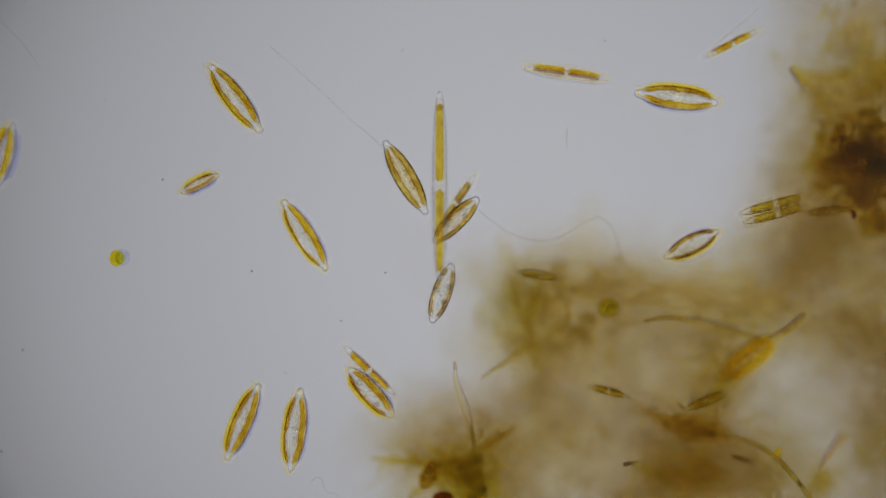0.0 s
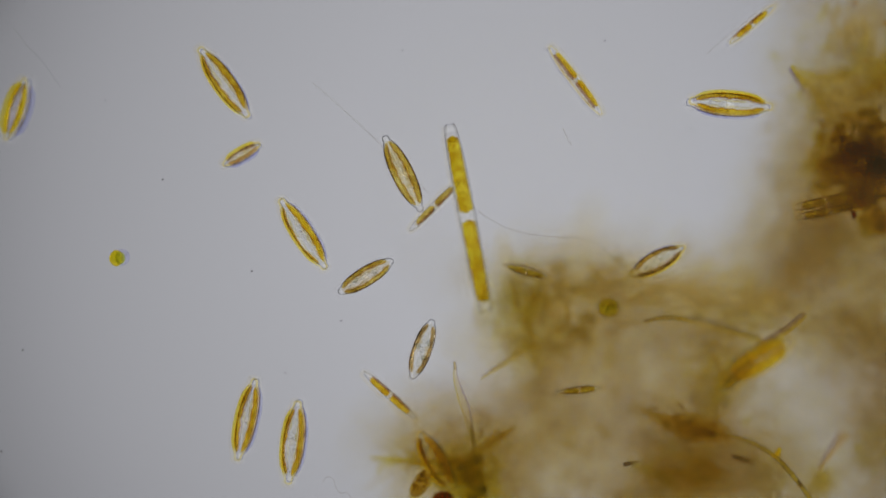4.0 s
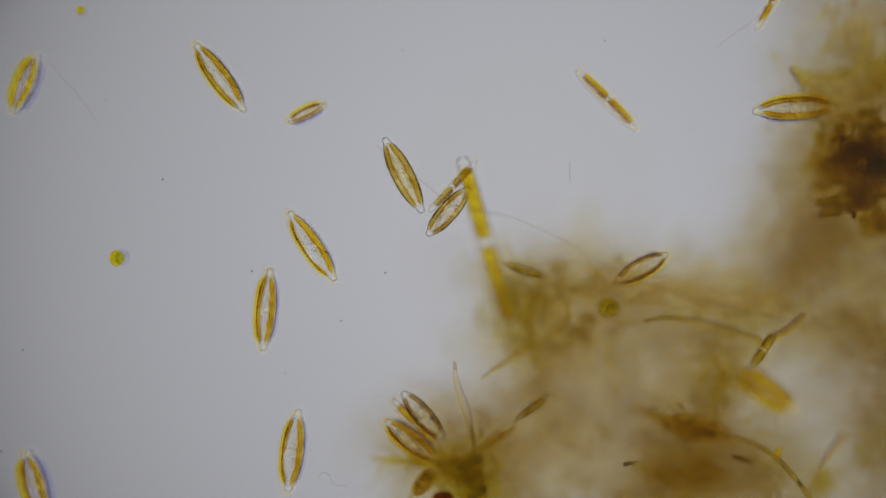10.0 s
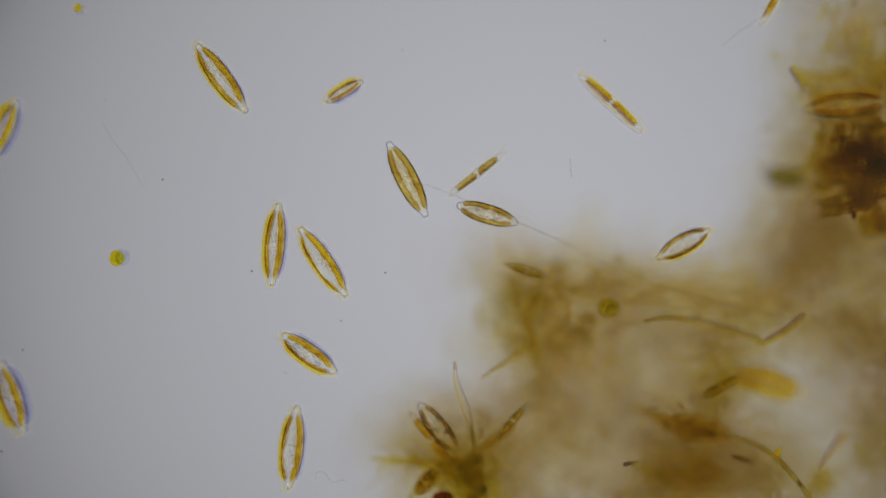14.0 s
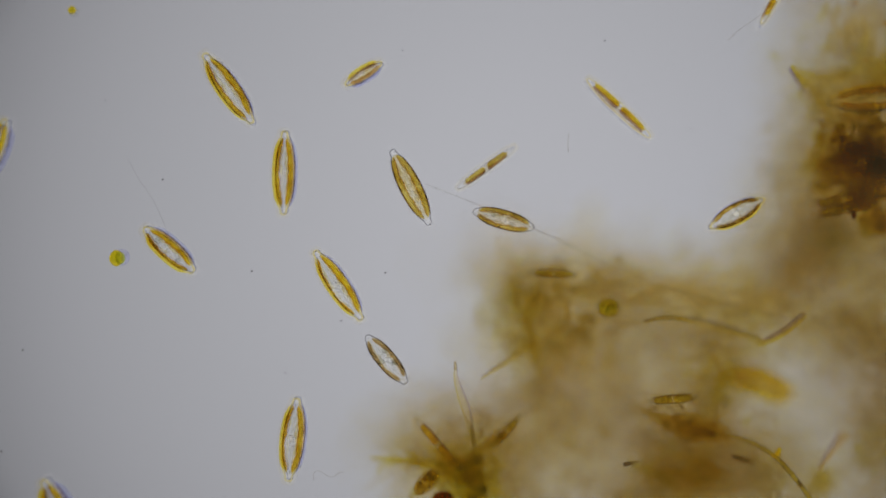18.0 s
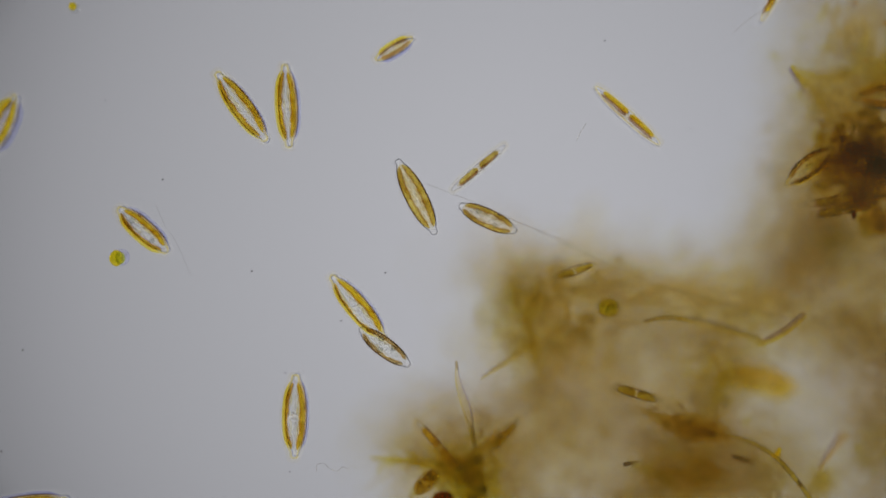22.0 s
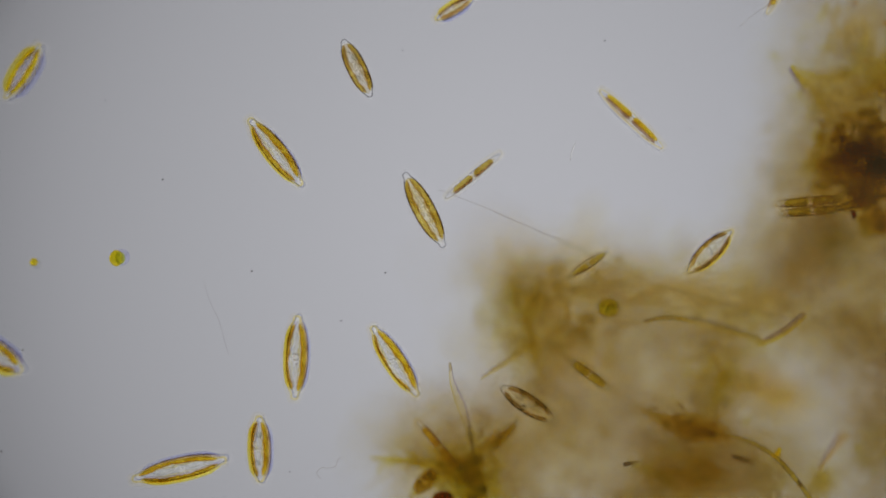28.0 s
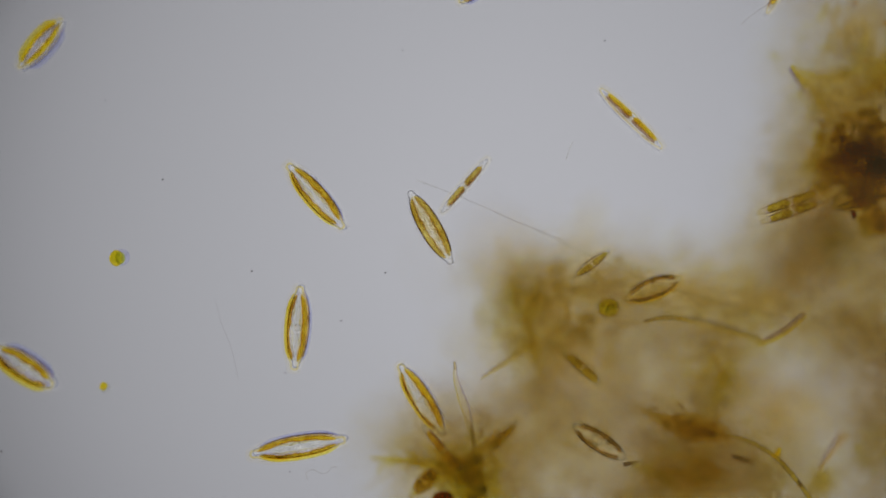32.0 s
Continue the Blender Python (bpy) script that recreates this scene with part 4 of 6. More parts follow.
strand("filament", "amber streak slanting across the dark clump", ((1448, 290, 0.03), (1476, 306, 0.02), (1508, 330, 0.02), (1546, 346, 0.03)), (1.0, 2.2, 2.6, 1.2), FIBRE_OLIVE)
strand("filament", "bent brown streak on the dark clump", ((1500, 206, 0.02), (1512, 226, 0.012), (1506, 244, 0.010), (1522, 262, 0.02)), (1.2, 2.0, 2.2, 1.0), FIBRE_OLIVE)
strand("knob", "short bright yellow side knob of the branching filament", ((1372, 809, 0.010), (1377, 802, 0.012), (1380, 793, 0.014)), (5, 5, 3), PLASTID_YELLOW, parent=BRANCH)
strand("knot", "small violet-brown knot on the branching filament", ((1412, 850, 0.006), (1416, 857, 0.006), (1420, 862, 0.006)), (2, 3.2, 1.5), FIBRE_DARK, parent=BRANCH)
strand("filament", "thin bent brown rod beside the blurred diatom", ((1265, 632, 0.014), (1272, 650, 0.02), (1284, 672, 0.04)), (2.2, 3, 5), FIBRE)
strand("filament", "short dark rod end among detritus", ((1103, 822, 0.006), (1112, 821, 0.008), (1124, 819, 0.03)), (4, 4, 2), FIBRE_DARK)
strand("filament", "short dark rod end among detritus", ((1296, 807, 0.006), (1308, 811, 0.010), (1330, 817, 0.04)), (3.5, 4, 4), FIBRE_DARK)
strand("filament", "blurred mauve strand at the detritus edge", ((1449, 828, 0.02), (1458, 812, 0.022), (1472, 790, 0.03), (1488, 766, 0.05)), (1.4, 2.4, 3, 3), LILAC_FRINGE_AND_WALL)
# Orange strand paints the outer colour fringe of the mauve one.
strand("filament", "orange fringe of the mauve strand painted as a second strand", ((1450, 833, 0.02), (1461, 817, 0.022), (1477, 795, 0.03), (1494, 772, 0.05)), (1.2, 2, 3, 5), FIBRE_RUST)
strand("filament", "yellow spike reaching out of the detritus", ((850, 671, 0.018), (872, 656, 0.022), (900, 638, 0.03), (950, 605, 0.05)), (1.6, 3.0, 5, 8), FIBRE)
# Lilac strand paints the spike's colour fringe.
strand("filament", "lilac colour fringe painted along the yellow spike", ((852, 666, 0.018), (880, 647, 0.022), (905, 628, 0.03)), (0.8, 1.6, 1.2), LILAC_FRINGE_AND_WALL)
strand("filament", "brown bristly twig of the small clump", ((914, 755, 0.012), (890, 770, 0.014), (866, 784, 0.016), (842, 800, 0.02), (808, 826, 0.03)), (2, 5, 6, 5, 6), FIBRE)
for k, (u0, v0, u1, v1) in enumerate(((914, 754, 884, 774), (917, 763, 890, 776), (868, 741, 850, 766), (878, 748, 870, 778), (895, 752, 886, 776), (906, 748, 876, 766), (884, 782, 850, 796))):
    strand("bristle", "short dark bristle on the brown twig", ((u0, v0, 0.006), ((u0 + u1) / 2 + 2, (v0 + v1) / 2 - 1, 0.008), (u1, v1, 0.010)), (0.5, 1.1, 1.5), FIBRE)
for u0, v0, u1, v1, u2, v2, w in ((655, 812, 705, 815, 800, 824, 5), (666, 840, 674, 826, 700, 817, 2.5), (712, 794, 728, 806, 752, 832, 4), (722, 882, 752, 860, 800, 840, 5), (740, 780, 775, 800, 815, 830, 4), (690, 806, 730, 822, 790, 836, 4),
                                  (800, 790, 815, 815, 830, 850, 6), (850, 800, 840, 830, 832, 870, 7), (790, 850, 815, 846, 845, 850, 6), (880, 850, 860, 846, 835, 840, 6), (900, 880, 870, 866, 840, 852, 7)):
    strand("filament", "yellow ray of the small clump", ((u0, v0, 0.03), (u1, v1, 0.032), (u2, v2, 0.04)), (w * 0.4, w * 0.9, w * 1.2), FIBRE_AMBER)
strand("filament", "brown crooked edge of a torn film", ((1400, 119, 0.012), (1405, 130, 0.016), (1420, 155, 0.04), (1440, 195, 0.05), (1462, 225, 0.03), (1478, 243, 0.014)), (0.6, 1, 1.2, 1.2, 1.2, 0.8), LILAC_FRINGE_AND_WALL)
strand("filament", "short orange rod at the corner of a torn film", ((1401, 116, 0.014), (1409, 130, 0.018), (1424, 152, 0.03)), (2.4, 4, 6), FIBRE_AMBER)
# Violet strand paints the rod's colour fringe.
strand("filament", "violet colour fringe painted beside the orange rod", ((1397, 121, 0.014), (1405, 136, 0.018), (1420, 160, 0.03)), (2.4, 3, 3), LILAC_FRINGE_AND_WALL)
strand("filament", "small dark red-brown rod under the dark clump", ((1508, 372, 0.006), (1512, 380, 0.006), (1510, 388, 0.006)), (3, 4, 3), CYST)
strand("filament", "thin upright strand in the pale hollow", ((972, 528, 0.02), (962, 550, 0.024), (958, 575, 0.03)), (1.2, 2, 3), FIBRE_OLIVE)
strand("filament", "blurred yellow strand hanging over the detritus", ((888, 415, 0.06), (895, 460, 0.07), (905, 520, 0.09)), (6, 8, 10), HAZE)
strand("filament", "soft yellow strand along the detritus", ((960, 498, 0.05), (1040, 508, 0.06), (1130, 500, 0.06), (1230, 512, 0.07)), (4, 7, 7, 4), HAZE)
strand("filament", "soft yellow strand along the detritus", ((1180, 492, 0.05), (1260, 487, 0.06), (1340, 480, 0.07)), (3, 6, 8), HAZE)
strand("filament", "soft brown strand rising to the dark clump", ((1330, 540, 0.06), (1400, 500, 0.08), (1450, 440, 0.1)), (8, 14, 18), HAZE)
strand("filament", "faint upright plume over the detritus", ((1050, 360, 0.12), (1040, 410, 0.13), (1020, 460, 0.14)), (8, 16, 24), HAZE)
strand("filament", "faint upright plume over the detritus", ((930, 610, 0.06), (945, 650, 0.08), (950, 700, 0.1)), (6, 9, 8), HAZE)
for u0, v0, u1, v1, w in ((918, 540, 950, 700, 8), (958, 505, 938, 575, 7), (1300, 640, 1240, 740, 9), (1190, 840, 1300, 850, 10), (1110, 820, 1200, 870, 9)):
    strand("filament", "soft golden shred hanging in the detritus", ((u0, v0, 0.05), ((u0 + u1) / 2 + 6, (v0 + v1) / 2, 0.065), (u1, v1, 0.08)), (w * 0.4, w, w * 0.5), DETRITUS_YELLOW)
for pts, w in ((((945, 596), (934, 560), (944, 526), (966, 508)), 5), (((986, 592), (1003, 566), (1004, 536), (992, 515)), 5), (((962, 600), (985, 585), (1000, 560)), 4), (((925, 560), (940, 600), (950, 650)), 6), (((905, 500), (915, 540), (935, 580)), 6)):
    strand("filament", "yellow strand round the pale hollow", tuple((u, v, 0.03 + 0.004 * k) for k, (u, v) in enumerate(pts)), (w * 0.4, w * 0.8, w * 0.5), FIBRE)
for u, v, r in ((1258, 768, 5), (1252, 764, 3), (1264, 771, 3)):
    ob = part("granule", blob((0, 0, r * GRID), (r * GRID, r * 0.8 * GRID, r * 0.8 * GRID), 0.3, 3, 8, 10), CYST)
    ob.location = at(u, v, 0.008)
    tagged(ob, "dark red-brown granule in the fan of fibres", "granule")
# The lilac granule paints the colour fringe of the orange one beside it.
for u, v, r, m in ((1513, 6, 4, FIBRE_RUST), (1510, 10, 3, LILAC_FRINGE_AND_WALL), (1530, 107, 4, FIBRE_RUST), (1566, 42, 6, FIBRE_RUST)):
    ob = part("granule", blob((0, 0, r * GRID), (r * GRID, r * 0.8 * GRID, r * 0.8 * GRID), 0.3, 3, 8, 10), m)
    ob.location = at(u, v, 0.012)
    tagged(ob, "small orange granule in the upper detritus", "granule")
for u0, v0, u1, v1, w in ((1482, 10, 1468, 38, 6), (1500, 40, 1486, 90, 5), (1530, 30, 1520, 80, 7), (1548, 60, 1530, 130, 6), (1466, 60, 1452, 110, 5)):
    strand("filament", "upright brown shred in the upper detritus", ((u0, v0, 0.03), ((u0 + u1) / 2 + 4, (v0 + v1) / 2, 0.036), (u1, v1, 0.05)), (w * 0.3, w * 0.6, w * 0.4), FIBRE)
for pts, w in ((((1404, 117, 0.02), (1432, 150, 0.03), (1462, 196, 0.03), (1484, 232, 0.04)), 2.6), (((1418, 124, 0.03), (1470, 136, 0.04), (1520, 124, 0.05), (1568, 104, 0.06)), 5), (((1462, 4, 0.03), (1456, 24, 0.04), (1444, 44, 0.05)), 4), (((1536, 52, 0.04), (1530, 84, 0.05), (1508, 120, 0.06)), 7), (((1232, 692, 0.04), (1244, 664, 0.05), (1256, 628, 0.06)), 5), (((1188, 800, 0.04), (1248, 822, 0.05), (1300, 832, 0.06)), 6)):
    strand("filament", "soft amber streak in the detritus", pts, (w * 0.4, w, w * 0.6), FIBRE_AMBER)
tuft("fibre_tuft", "fan of fine brown fibres on the clump", 1262, 767, 18, 150, (156, 174), FIBRE, (0.010, 0.05), (0.6, 2.2), 1, 0.07)
tuft("fibre_tuft", "ragged brown fibres round the small clump", 822, 822, 26, 80, (0, 200), FIBRE, (0.025, 0.1), (1.0, 3.2), 3, 0.3)
tuft("fibre_tuft", "pale yellow fibres fringing the small clump", 800, 820, 26, 150, (150, 200), FIBRE, (0.025, 0.08), (1.2, 3.0), 4)
tuft("fibre_tuft", "short brown bristles on the twig", 872, 776, 12, 55, (5, 60), FIBRE, (0.006, 0.03), (0.6, 1.4), 5)
tuft("fibre_tuft", "rough dark fibres edging the dark clump", 1520, 262, 26, 24, (0, 360), FIBRE_OLIVE, (0.008, 0.05), (1.4, 4.2), 6, 0.9)
tuft("fibre_tuft", "rough dark fibres below the dark clump", 1520, 334, 18, 24, (0, 360), FIBRE_OLIVE, (0.008, 0.05), (1.4, 4.0), 7, 0.8)
tuft("fibre_tuft", "fine pale fibres streaming through the detritus", 1120, 520, 40, 200, (-20, 20), FIBRE, (0.02, 0.1), (0.9, 2.6), 8)
tuft("fibre_tuft", "fine fibres over the hollow in the detritus", 960, 530, 22, 90, (200, 320), FIBRE, (0.05, 0.12), (0.9, 2.8), 9)
tuft("fibre_tuft", "brown fibres through the lower detritus", 1180, 830, 44, 160, (-30, 30), FIBRE, (0.03, 0.12), (0.9, 3.0), 10)
tuft("fibre_tuft", "pale upright fibres of the upper detritus", 1500, 70, 30, 100, (40, 120), FIBRE, (0.02, 0.1), (1.0, 3.2), 11)



def film(label, z, points, material=FILM, torn=0.03):
    """A thin torn sheet with a ragged, slightly wavy edge, lying at a height over the slide."""
    rim = smooth_line([at(u, v, z) for u, v in points] + [at(*points[0], z)], 12)[:-1]
    z *= SCALE
    mid = sum(rim, Vector()) / len(rim)
    n = len(rim)
    verts, faces = [], []
    for side in (1, -1):
        for ring in (1.0, 0.7, 0.4):
            for i, p in enumerate(rim):
                q = mid + (p - mid) * ring * (1 + torn * (noise.noise(p * 60 / SCALE) + noise.noise(p * 260 / SCALE) + 0.7 * noise.noise(p * 700 / SCALE)))
                q.z = z + 14 * GRID * noise.noise(q * 40 / SCALE) + side * GRID
                verts.append(q)
        verts.append(mid + Vector((0, 0, side * GRID)))
    half = 3 * n + 1
    for s0 in (0, half):
        for r in (0, 1):
            for i in range(n):
                k = (i + 1) % n
                faces.append((s0 + r * n + i, s0 + r * n + k, s0 + (r + 1) * n + k, s0 + (r + 1) * n + i))
        faces += [(s0 + 2 * n + i, s0 + 2 * n + (i + 1) % n, s0 + 3 * n) for i in range(n)]
    faces += [(i, half + i, half + (i + 1) % n, (i + 1) % n) for i in range(n)]
    return tagged(part("torn_film", (verts, faces), material), label, "film")


film("golden torn film at the dark clump", 0.05, ((1402, 120), (1440, 128), (1490, 122), (1540, 160), (1530, 215), (1480, 240), (1462, 222), (1440, 190), (1416, 148)))
film("pale brown film across the detritus", 0.06, ((1180, 505), (1290, 500), (1380, 520), (1400, 548), (1300, 552), (1220, 540)), HAZE)

film("pale brown torn fan of matter at the branching filament", 0.016, ((1116, 714), (1150, 727), (1190, 735), (1228, 728), (1262, 742), (1300, 776), (1268, 784), (1222, 778), (1172, 757), (1136, 732)), FILM, 0.2)
film("brown torn fan of matter at the branching filament", 0.026, ((1150, 730), (1200, 738), (1240, 736), (1272, 752), (1285, 778), (1240, 782), (1190, 762)), FILM_BROWN, 0.3)
film("pale torn film beside the dark clump", 0.05, ((1425, 262), (1465, 254), (1500, 270), (1510, 300), (1480, 316), (1440, 304)), FILM, 0.3)

# ---- dust on the glass ----
for k, (u, v, r) in enumerate(((446, 480, 1.9), (604, 568, 1.6), (682, 483, 1.9), (505, 660, 1.3), (288, 318, 2.0), (1070, 73, 1.6), (41, 620, 1.6), (1222, 228, 1.2), (713, 90, 1.3), (1093, 436, 1.4), (3, 799, 1.8), (1005, 821, 1.4), (513, 835, 1.3), (187, 178, 1.2), (884, 767, 3.0))):
    ob = part("dust_speck", blob((0, 0, r * GRID * 0.8), (r * GRID, r * GRID * 0.9, r * GRID * 0.8), 0.3, k, 6, 8), SPECK)
    ob.location = at(u, v)
    tagged(ob, "tiny dark dust speck on the glass", "dust", "dust specks")


def hair(label, shape, radius, material):
    thing = part("hair", tube(smooth_line([Vector((x * GRID, y * GRID, 2 * GRID)) for x, y in shape], 6), radius * GRID, 5), material)
    return tagged(thing, label, "hair")


CURL = hair("faint curled hair drifting on the slide", ((-26, 2), (-20, 13), (-8, 10), (-2, -2), (8, -10), (20, -8), (28, -14)), 0.75, THREAD)
SWING = hair("faint short straight hair swinging to and fro", ((-17, 0), (-6, 0.6), (6, 0.4), (17, -0.6)), 0.8, THREAD)
DRIFT = hair("very faint straight thread drifting through open water", ((-70, 6), (-30, 2), (10, 3), (70, -5)), 0.8, THREAD_FAINT)

# ---- the long drifting thread, in pieces that swing as it straightens ----
LONG_THREAD = new("long_thread")
tagged(LONG_THREAD, "long fine hyaline thread drifting across the field", "thread")


def thread_piece(length, bow):
    n = 14
    pts = [Vector(((k / n - 0.5) * length * GRID, bow * GRID * (1 - (2 * k / n - 1) ** 2), 4 * GRID)) for k in range(n + 1)]
    return part("thread_piece", tube(pts, 0.75 * GRID, 5), THREAD if length < 300 else THREAD_OLIVE, LONG_THREAD)


T1, T2, T5 = thread_piece(190, 2), thread_piece(95, 1), thread_piece(345, -8)
LINKS = [thread_piece(26.5, 0) for _ in range(16)]
SIDE_THREAD = new("side_thread")
tagged(SIDE_THREAD, "fine straight hyaline thread beside a slender diatom", "thread")
part("thread_piece", tube([Vector(((k / 6 - 0.5) * 110 * GRID, 1.5 * GRID * math.sin(k), 4 * GRID)) for k in range(7)], 0.7 * GRID, 5), THREAD, SIDE_THREAD)


# ---- movement ----


def glide(thing, rows, lift=0.0, tilt=0.0):
    """Rows of seconds, place on the grid and heading; optional further values give height, tilt and roll."""
    keys = []
    for t, u, v, a, *more in rows:
        z = more[0] if more else lift
        lean = more[1] if len(more) > 1 else tilt
        roll = more[2] if len(more) > 2 else 0.0
        keys.append((t, Matrix.Translation(at(u, v, z)) @ pose(0, 0, 0, 0, 0, a) @ pose(0, 0, 0, 0, lean, 0) @ pose(0, 0, 0, roll)))
    walk(thing, keys)


def motions():
    glide(A, [(0, 417, 175, -53), (1, 413, 168, -53), (2, 407, 162, -53), (2.5, 406, 160, -53), (3, 400, 152, -55), (3.5, 399, 149, -55), (5.5, 396, 144, -55), (6, 393, 140, -55), (7, 390, 138, -55), (8, 390, 138, -54), (9, 390, 138, -54), (10, 390, 138, -54), (11, 390, 139, -54), (12, 392, 139, -54), (13, 392, 139, -54), (14, 392, 139, -54), (14.5, 392, 139, -55), (16.5, 399, 149, -55), (17, 400, 151, -55), (18, 407, 159, -55), (19, 413, 169, -55), (20, 419, 176, -55), (21, 426, 186, -54), (22, 430, 191, -54), (23, 433, 195, -53), (23.5, 433, 195, -54), (24, 437, 204, -53), (24.5, 451, 220, -53), (25, 456, 227, -53), (25.5, 459, 230, -54), (27.5, 486, 266, -51), (28, 490, 271, -52), (29, 508, 296, -51), (29.5, 519, 303, -47), (30, 523, 305, -48), (30.5, 528, 312, -48), (31, 540, 322, -47), (32, 561, 349, -49)])
    glide(B, [(0, 354, 325, -153), (1, 374, 312, -152), (1.5, 380, 306, -151), (2, 394, 299, -152), (3, 413, 284, -150), (3.5, 422, 279, -150), (5.5, 452, 258, -149), (6, 464, 250, -149), (6.5, 476, 241, -149), (7, 483, 235, -153), (8, 500, 225, -154), (9, 523, 212, -153), (9.5, 528, 210, -153), (10, 543, 201, -154), (11, 557, 194, -153), (11.5, 560, 193, -151), (12, 570, 186, -153), (13, 591, 175, -149), (14, 609, 162, -149), (14.5, 623, 151, -149), (16.5, 632, 143, -147), (17, 636, 139, -148), (17.5, 638, 138, -147), (18, 645, 132, -148), (19, 653, 125, -149), (20, 674, 108, -147), (21, 689, 96, -148), (21.5, 692, 95, -148), (22, 699, 88, -149), (23, 722, 71, -150), (24, 740, 57, -150), (25, 756, 48, -151), (25.5, 760, 46, -150), (27.5, 792, 23, -153), (28, 804, 17, -149), (29, 815, 6, -145), (30, 828, -2, -145), (31, 836, -8, -145), (32, 845, -16, -145)])
    glide(C, [(0, 540, 417, -58), (1, 539, 416, -58), (2, 539, 416, -58), (3, 538, 414, -57), (3.5, 538, 414, -57), (5.5, 538, 415, -57), (6, 538, 415, -57), (7, 540, 418, -57), (8, 544, 423, -56), (9, 547, 429, -56), (10, 553, 436, -56), (11, 557, 442, -55), (12, 562, 449, -56), (13, 567, 457, -55), (14, 572, 464, -56), (14.5, 573, 466, -55), (16.5, 583, 479, -56), (17, 590, 490, -54), (17.5, 593, 495, -55), (18, 600, 505, -56), (19, 609, 516, -55), (20, 618, 523, -53), (21, 625, 535, -54), (22, 635, 544, -50), (22.5, 636, 548, -53), (23, 645, 557, -51), (23.5, 648, 562, -51), (24, 656, 571, -50), (24.5, 664, 586, -54), (25, 671, 594, -53), (25.5, 676, 599, -53), (27.5, 695, 632, -57), (28, 700, 639, -57), (29, 712, 654, -57), (29.5, 723, 666, -57), (30, 727, 674, -60), (31, 736, 690, -58), (32, 747, 707, -58)])
    glide(D, [(0, 430, 746, -113), (0.5, 432, 739, -113), (1, 440, 719, -109), (1.5, 446, 711, -110), (2, 445, 717, -110), (2.5, 440, 733, -108), (3, 438, 739, -108), (3.5, 436, 747, -106), (5.5, 455, 691, -95), (6, 459, 674, -95), (7, 462, 648, -95), (8, 464, 609, -94), (9, 467, 578, -95), (10, 472, 548, -95), (11, 476, 518, -94), (11.5, 478, 495, -96), (12, 479, 486, -97), (13, 483, 463, -95), (13.5, 485, 443, -97), (14, 487, 433, -95), (14.5, 488, 426, -97), (16.5, 498, 367, -95), (17, 499, 350, -94), (17.5, 503, 332, -92), (18, 505, 306, -91), (19, 508, 253, -89), (19.5, 508, 242, -89), (20, 508, 222, -91), (21, 507, 215, -90), (22, 510, 188, -87), (23, 509, 139, -84), (24, 500, 82, -83), (25, 491, 38, -78), (25.5, 485, 8, -76), (27.5, 462, -90, -80), (32, 450, -130, -80)])
    glide(E, [(0, 523, 761, -97), (1, 523, 767, -97), (2, 522, 774, -97), (3, 521, 776, -97), (3.5, 521, 778, -97), (5.5, 520, 789, -97), (6, 520, 790, -97), (7, 518, 795, -97), (8, 518, 797, -98), (9, 518, 798, -97), (10, 519, 798, -97), (11, 518, 798, -96), (12, 518, 796, -96), (13, 518, 795, -96), (14, 518, 792, -96), (14.5, 518, 791, -96), (16.5, 520, 782, -96), (17, 520, 781, -96), (18, 520, 776, -96), (19, 521, 770, -95), (20, 521, 765, -95), (21, 521, 759, -95), (21.5, 524, 741, -93), (22, 524, 735, -91), (23, 524, 723, -91), (24, 525, 706, -91), (25, 525, 691, -90), (25.5, 524, 677, -92), (27.5, 524, 645, -92), (28, 526, 631, -92), (29, 526, 614, -93), (30, 525, 597, -91), (30.5, 528, 586, -94), (31, 528, 583, -93), (32, 528, 579, -94)])
    glide(F, [(0, 718, 315, -60), (0.5, 713, 310, -61), (1, 712, 310, -62), (2, 711, 309, -63), (3, 710, 308, -64), (3.5, 712, 308, -64), (5.5, 714, 309, -63), (6, 714, 310, -64), (7, 714, 310, -64), (8, 714, 310, -64), (9, 714, 310, -64), (10, 714, 311, -63), (11, 716, 313, -63), (12, 717, 315, -63), (13, 718, 317, -63), (14, 721, 318, -63), (14.5, 723, 319, -64), (16.5, 726, 327, -64), (17, 727, 328, -64), (18, 727, 332, -63), (19, 730, 336, -63), (20, 733, 341, -63), (21, 736, 345, -63), (22, 737, 349, -63), (23, 740, 354, -63), (24, 742, 358, -63), (25, 744, 362, -62), (27.5, 750, 371, -62), (28, 751, 372, -62), (29, 753, 375, -62), (30, 754, 378, -62), (30.5, 755, 379, -62), (31, 759, 388, -60), (32, 762, 403, -60)])
    glide(G, [(0, 778, 330, -90, 0.017, -5, 90), (0.5, 801, 334, -82, 0.017, -5, 30), (1, 804, 346, -85, 0.017, -5, 0), (2, 822, 363, -79, 0.017, -5, 0), (2.5, 808, 370, -84, 0.017, -5, 50), (3, 786, 376, -89, 0.017, -5, 85), (3.5, 822, 382, -80, 0.0173, -5, 10), (5.5, 832, 391, -78, 0.0187, -6), (6, 836, 403, -78, 0.019, -6), (7, 842, 420, -79, 0.0243, -10), (8, 843, 416, -78, 0.0297, -14), (9, 850, 424, -76, 0.035, -18), (9.5, 850, 422, -76, 0.0388, -20), (10, 860, 430, -75, 0.0425, -22), (11, 866, 439, -74, 0.05, -26), (11.5, 857, 418, -75, 0.058, -36), (12, 843, 391, -75, 0.069, -48), (12.5, 852, 398, -74, 0.13, -58), (13, 900, 470, -68, 0.24, -40), (14.5, 960, 560, -60, 0.24, -14), (32, 960, 560, -60, 0.24, -14)])
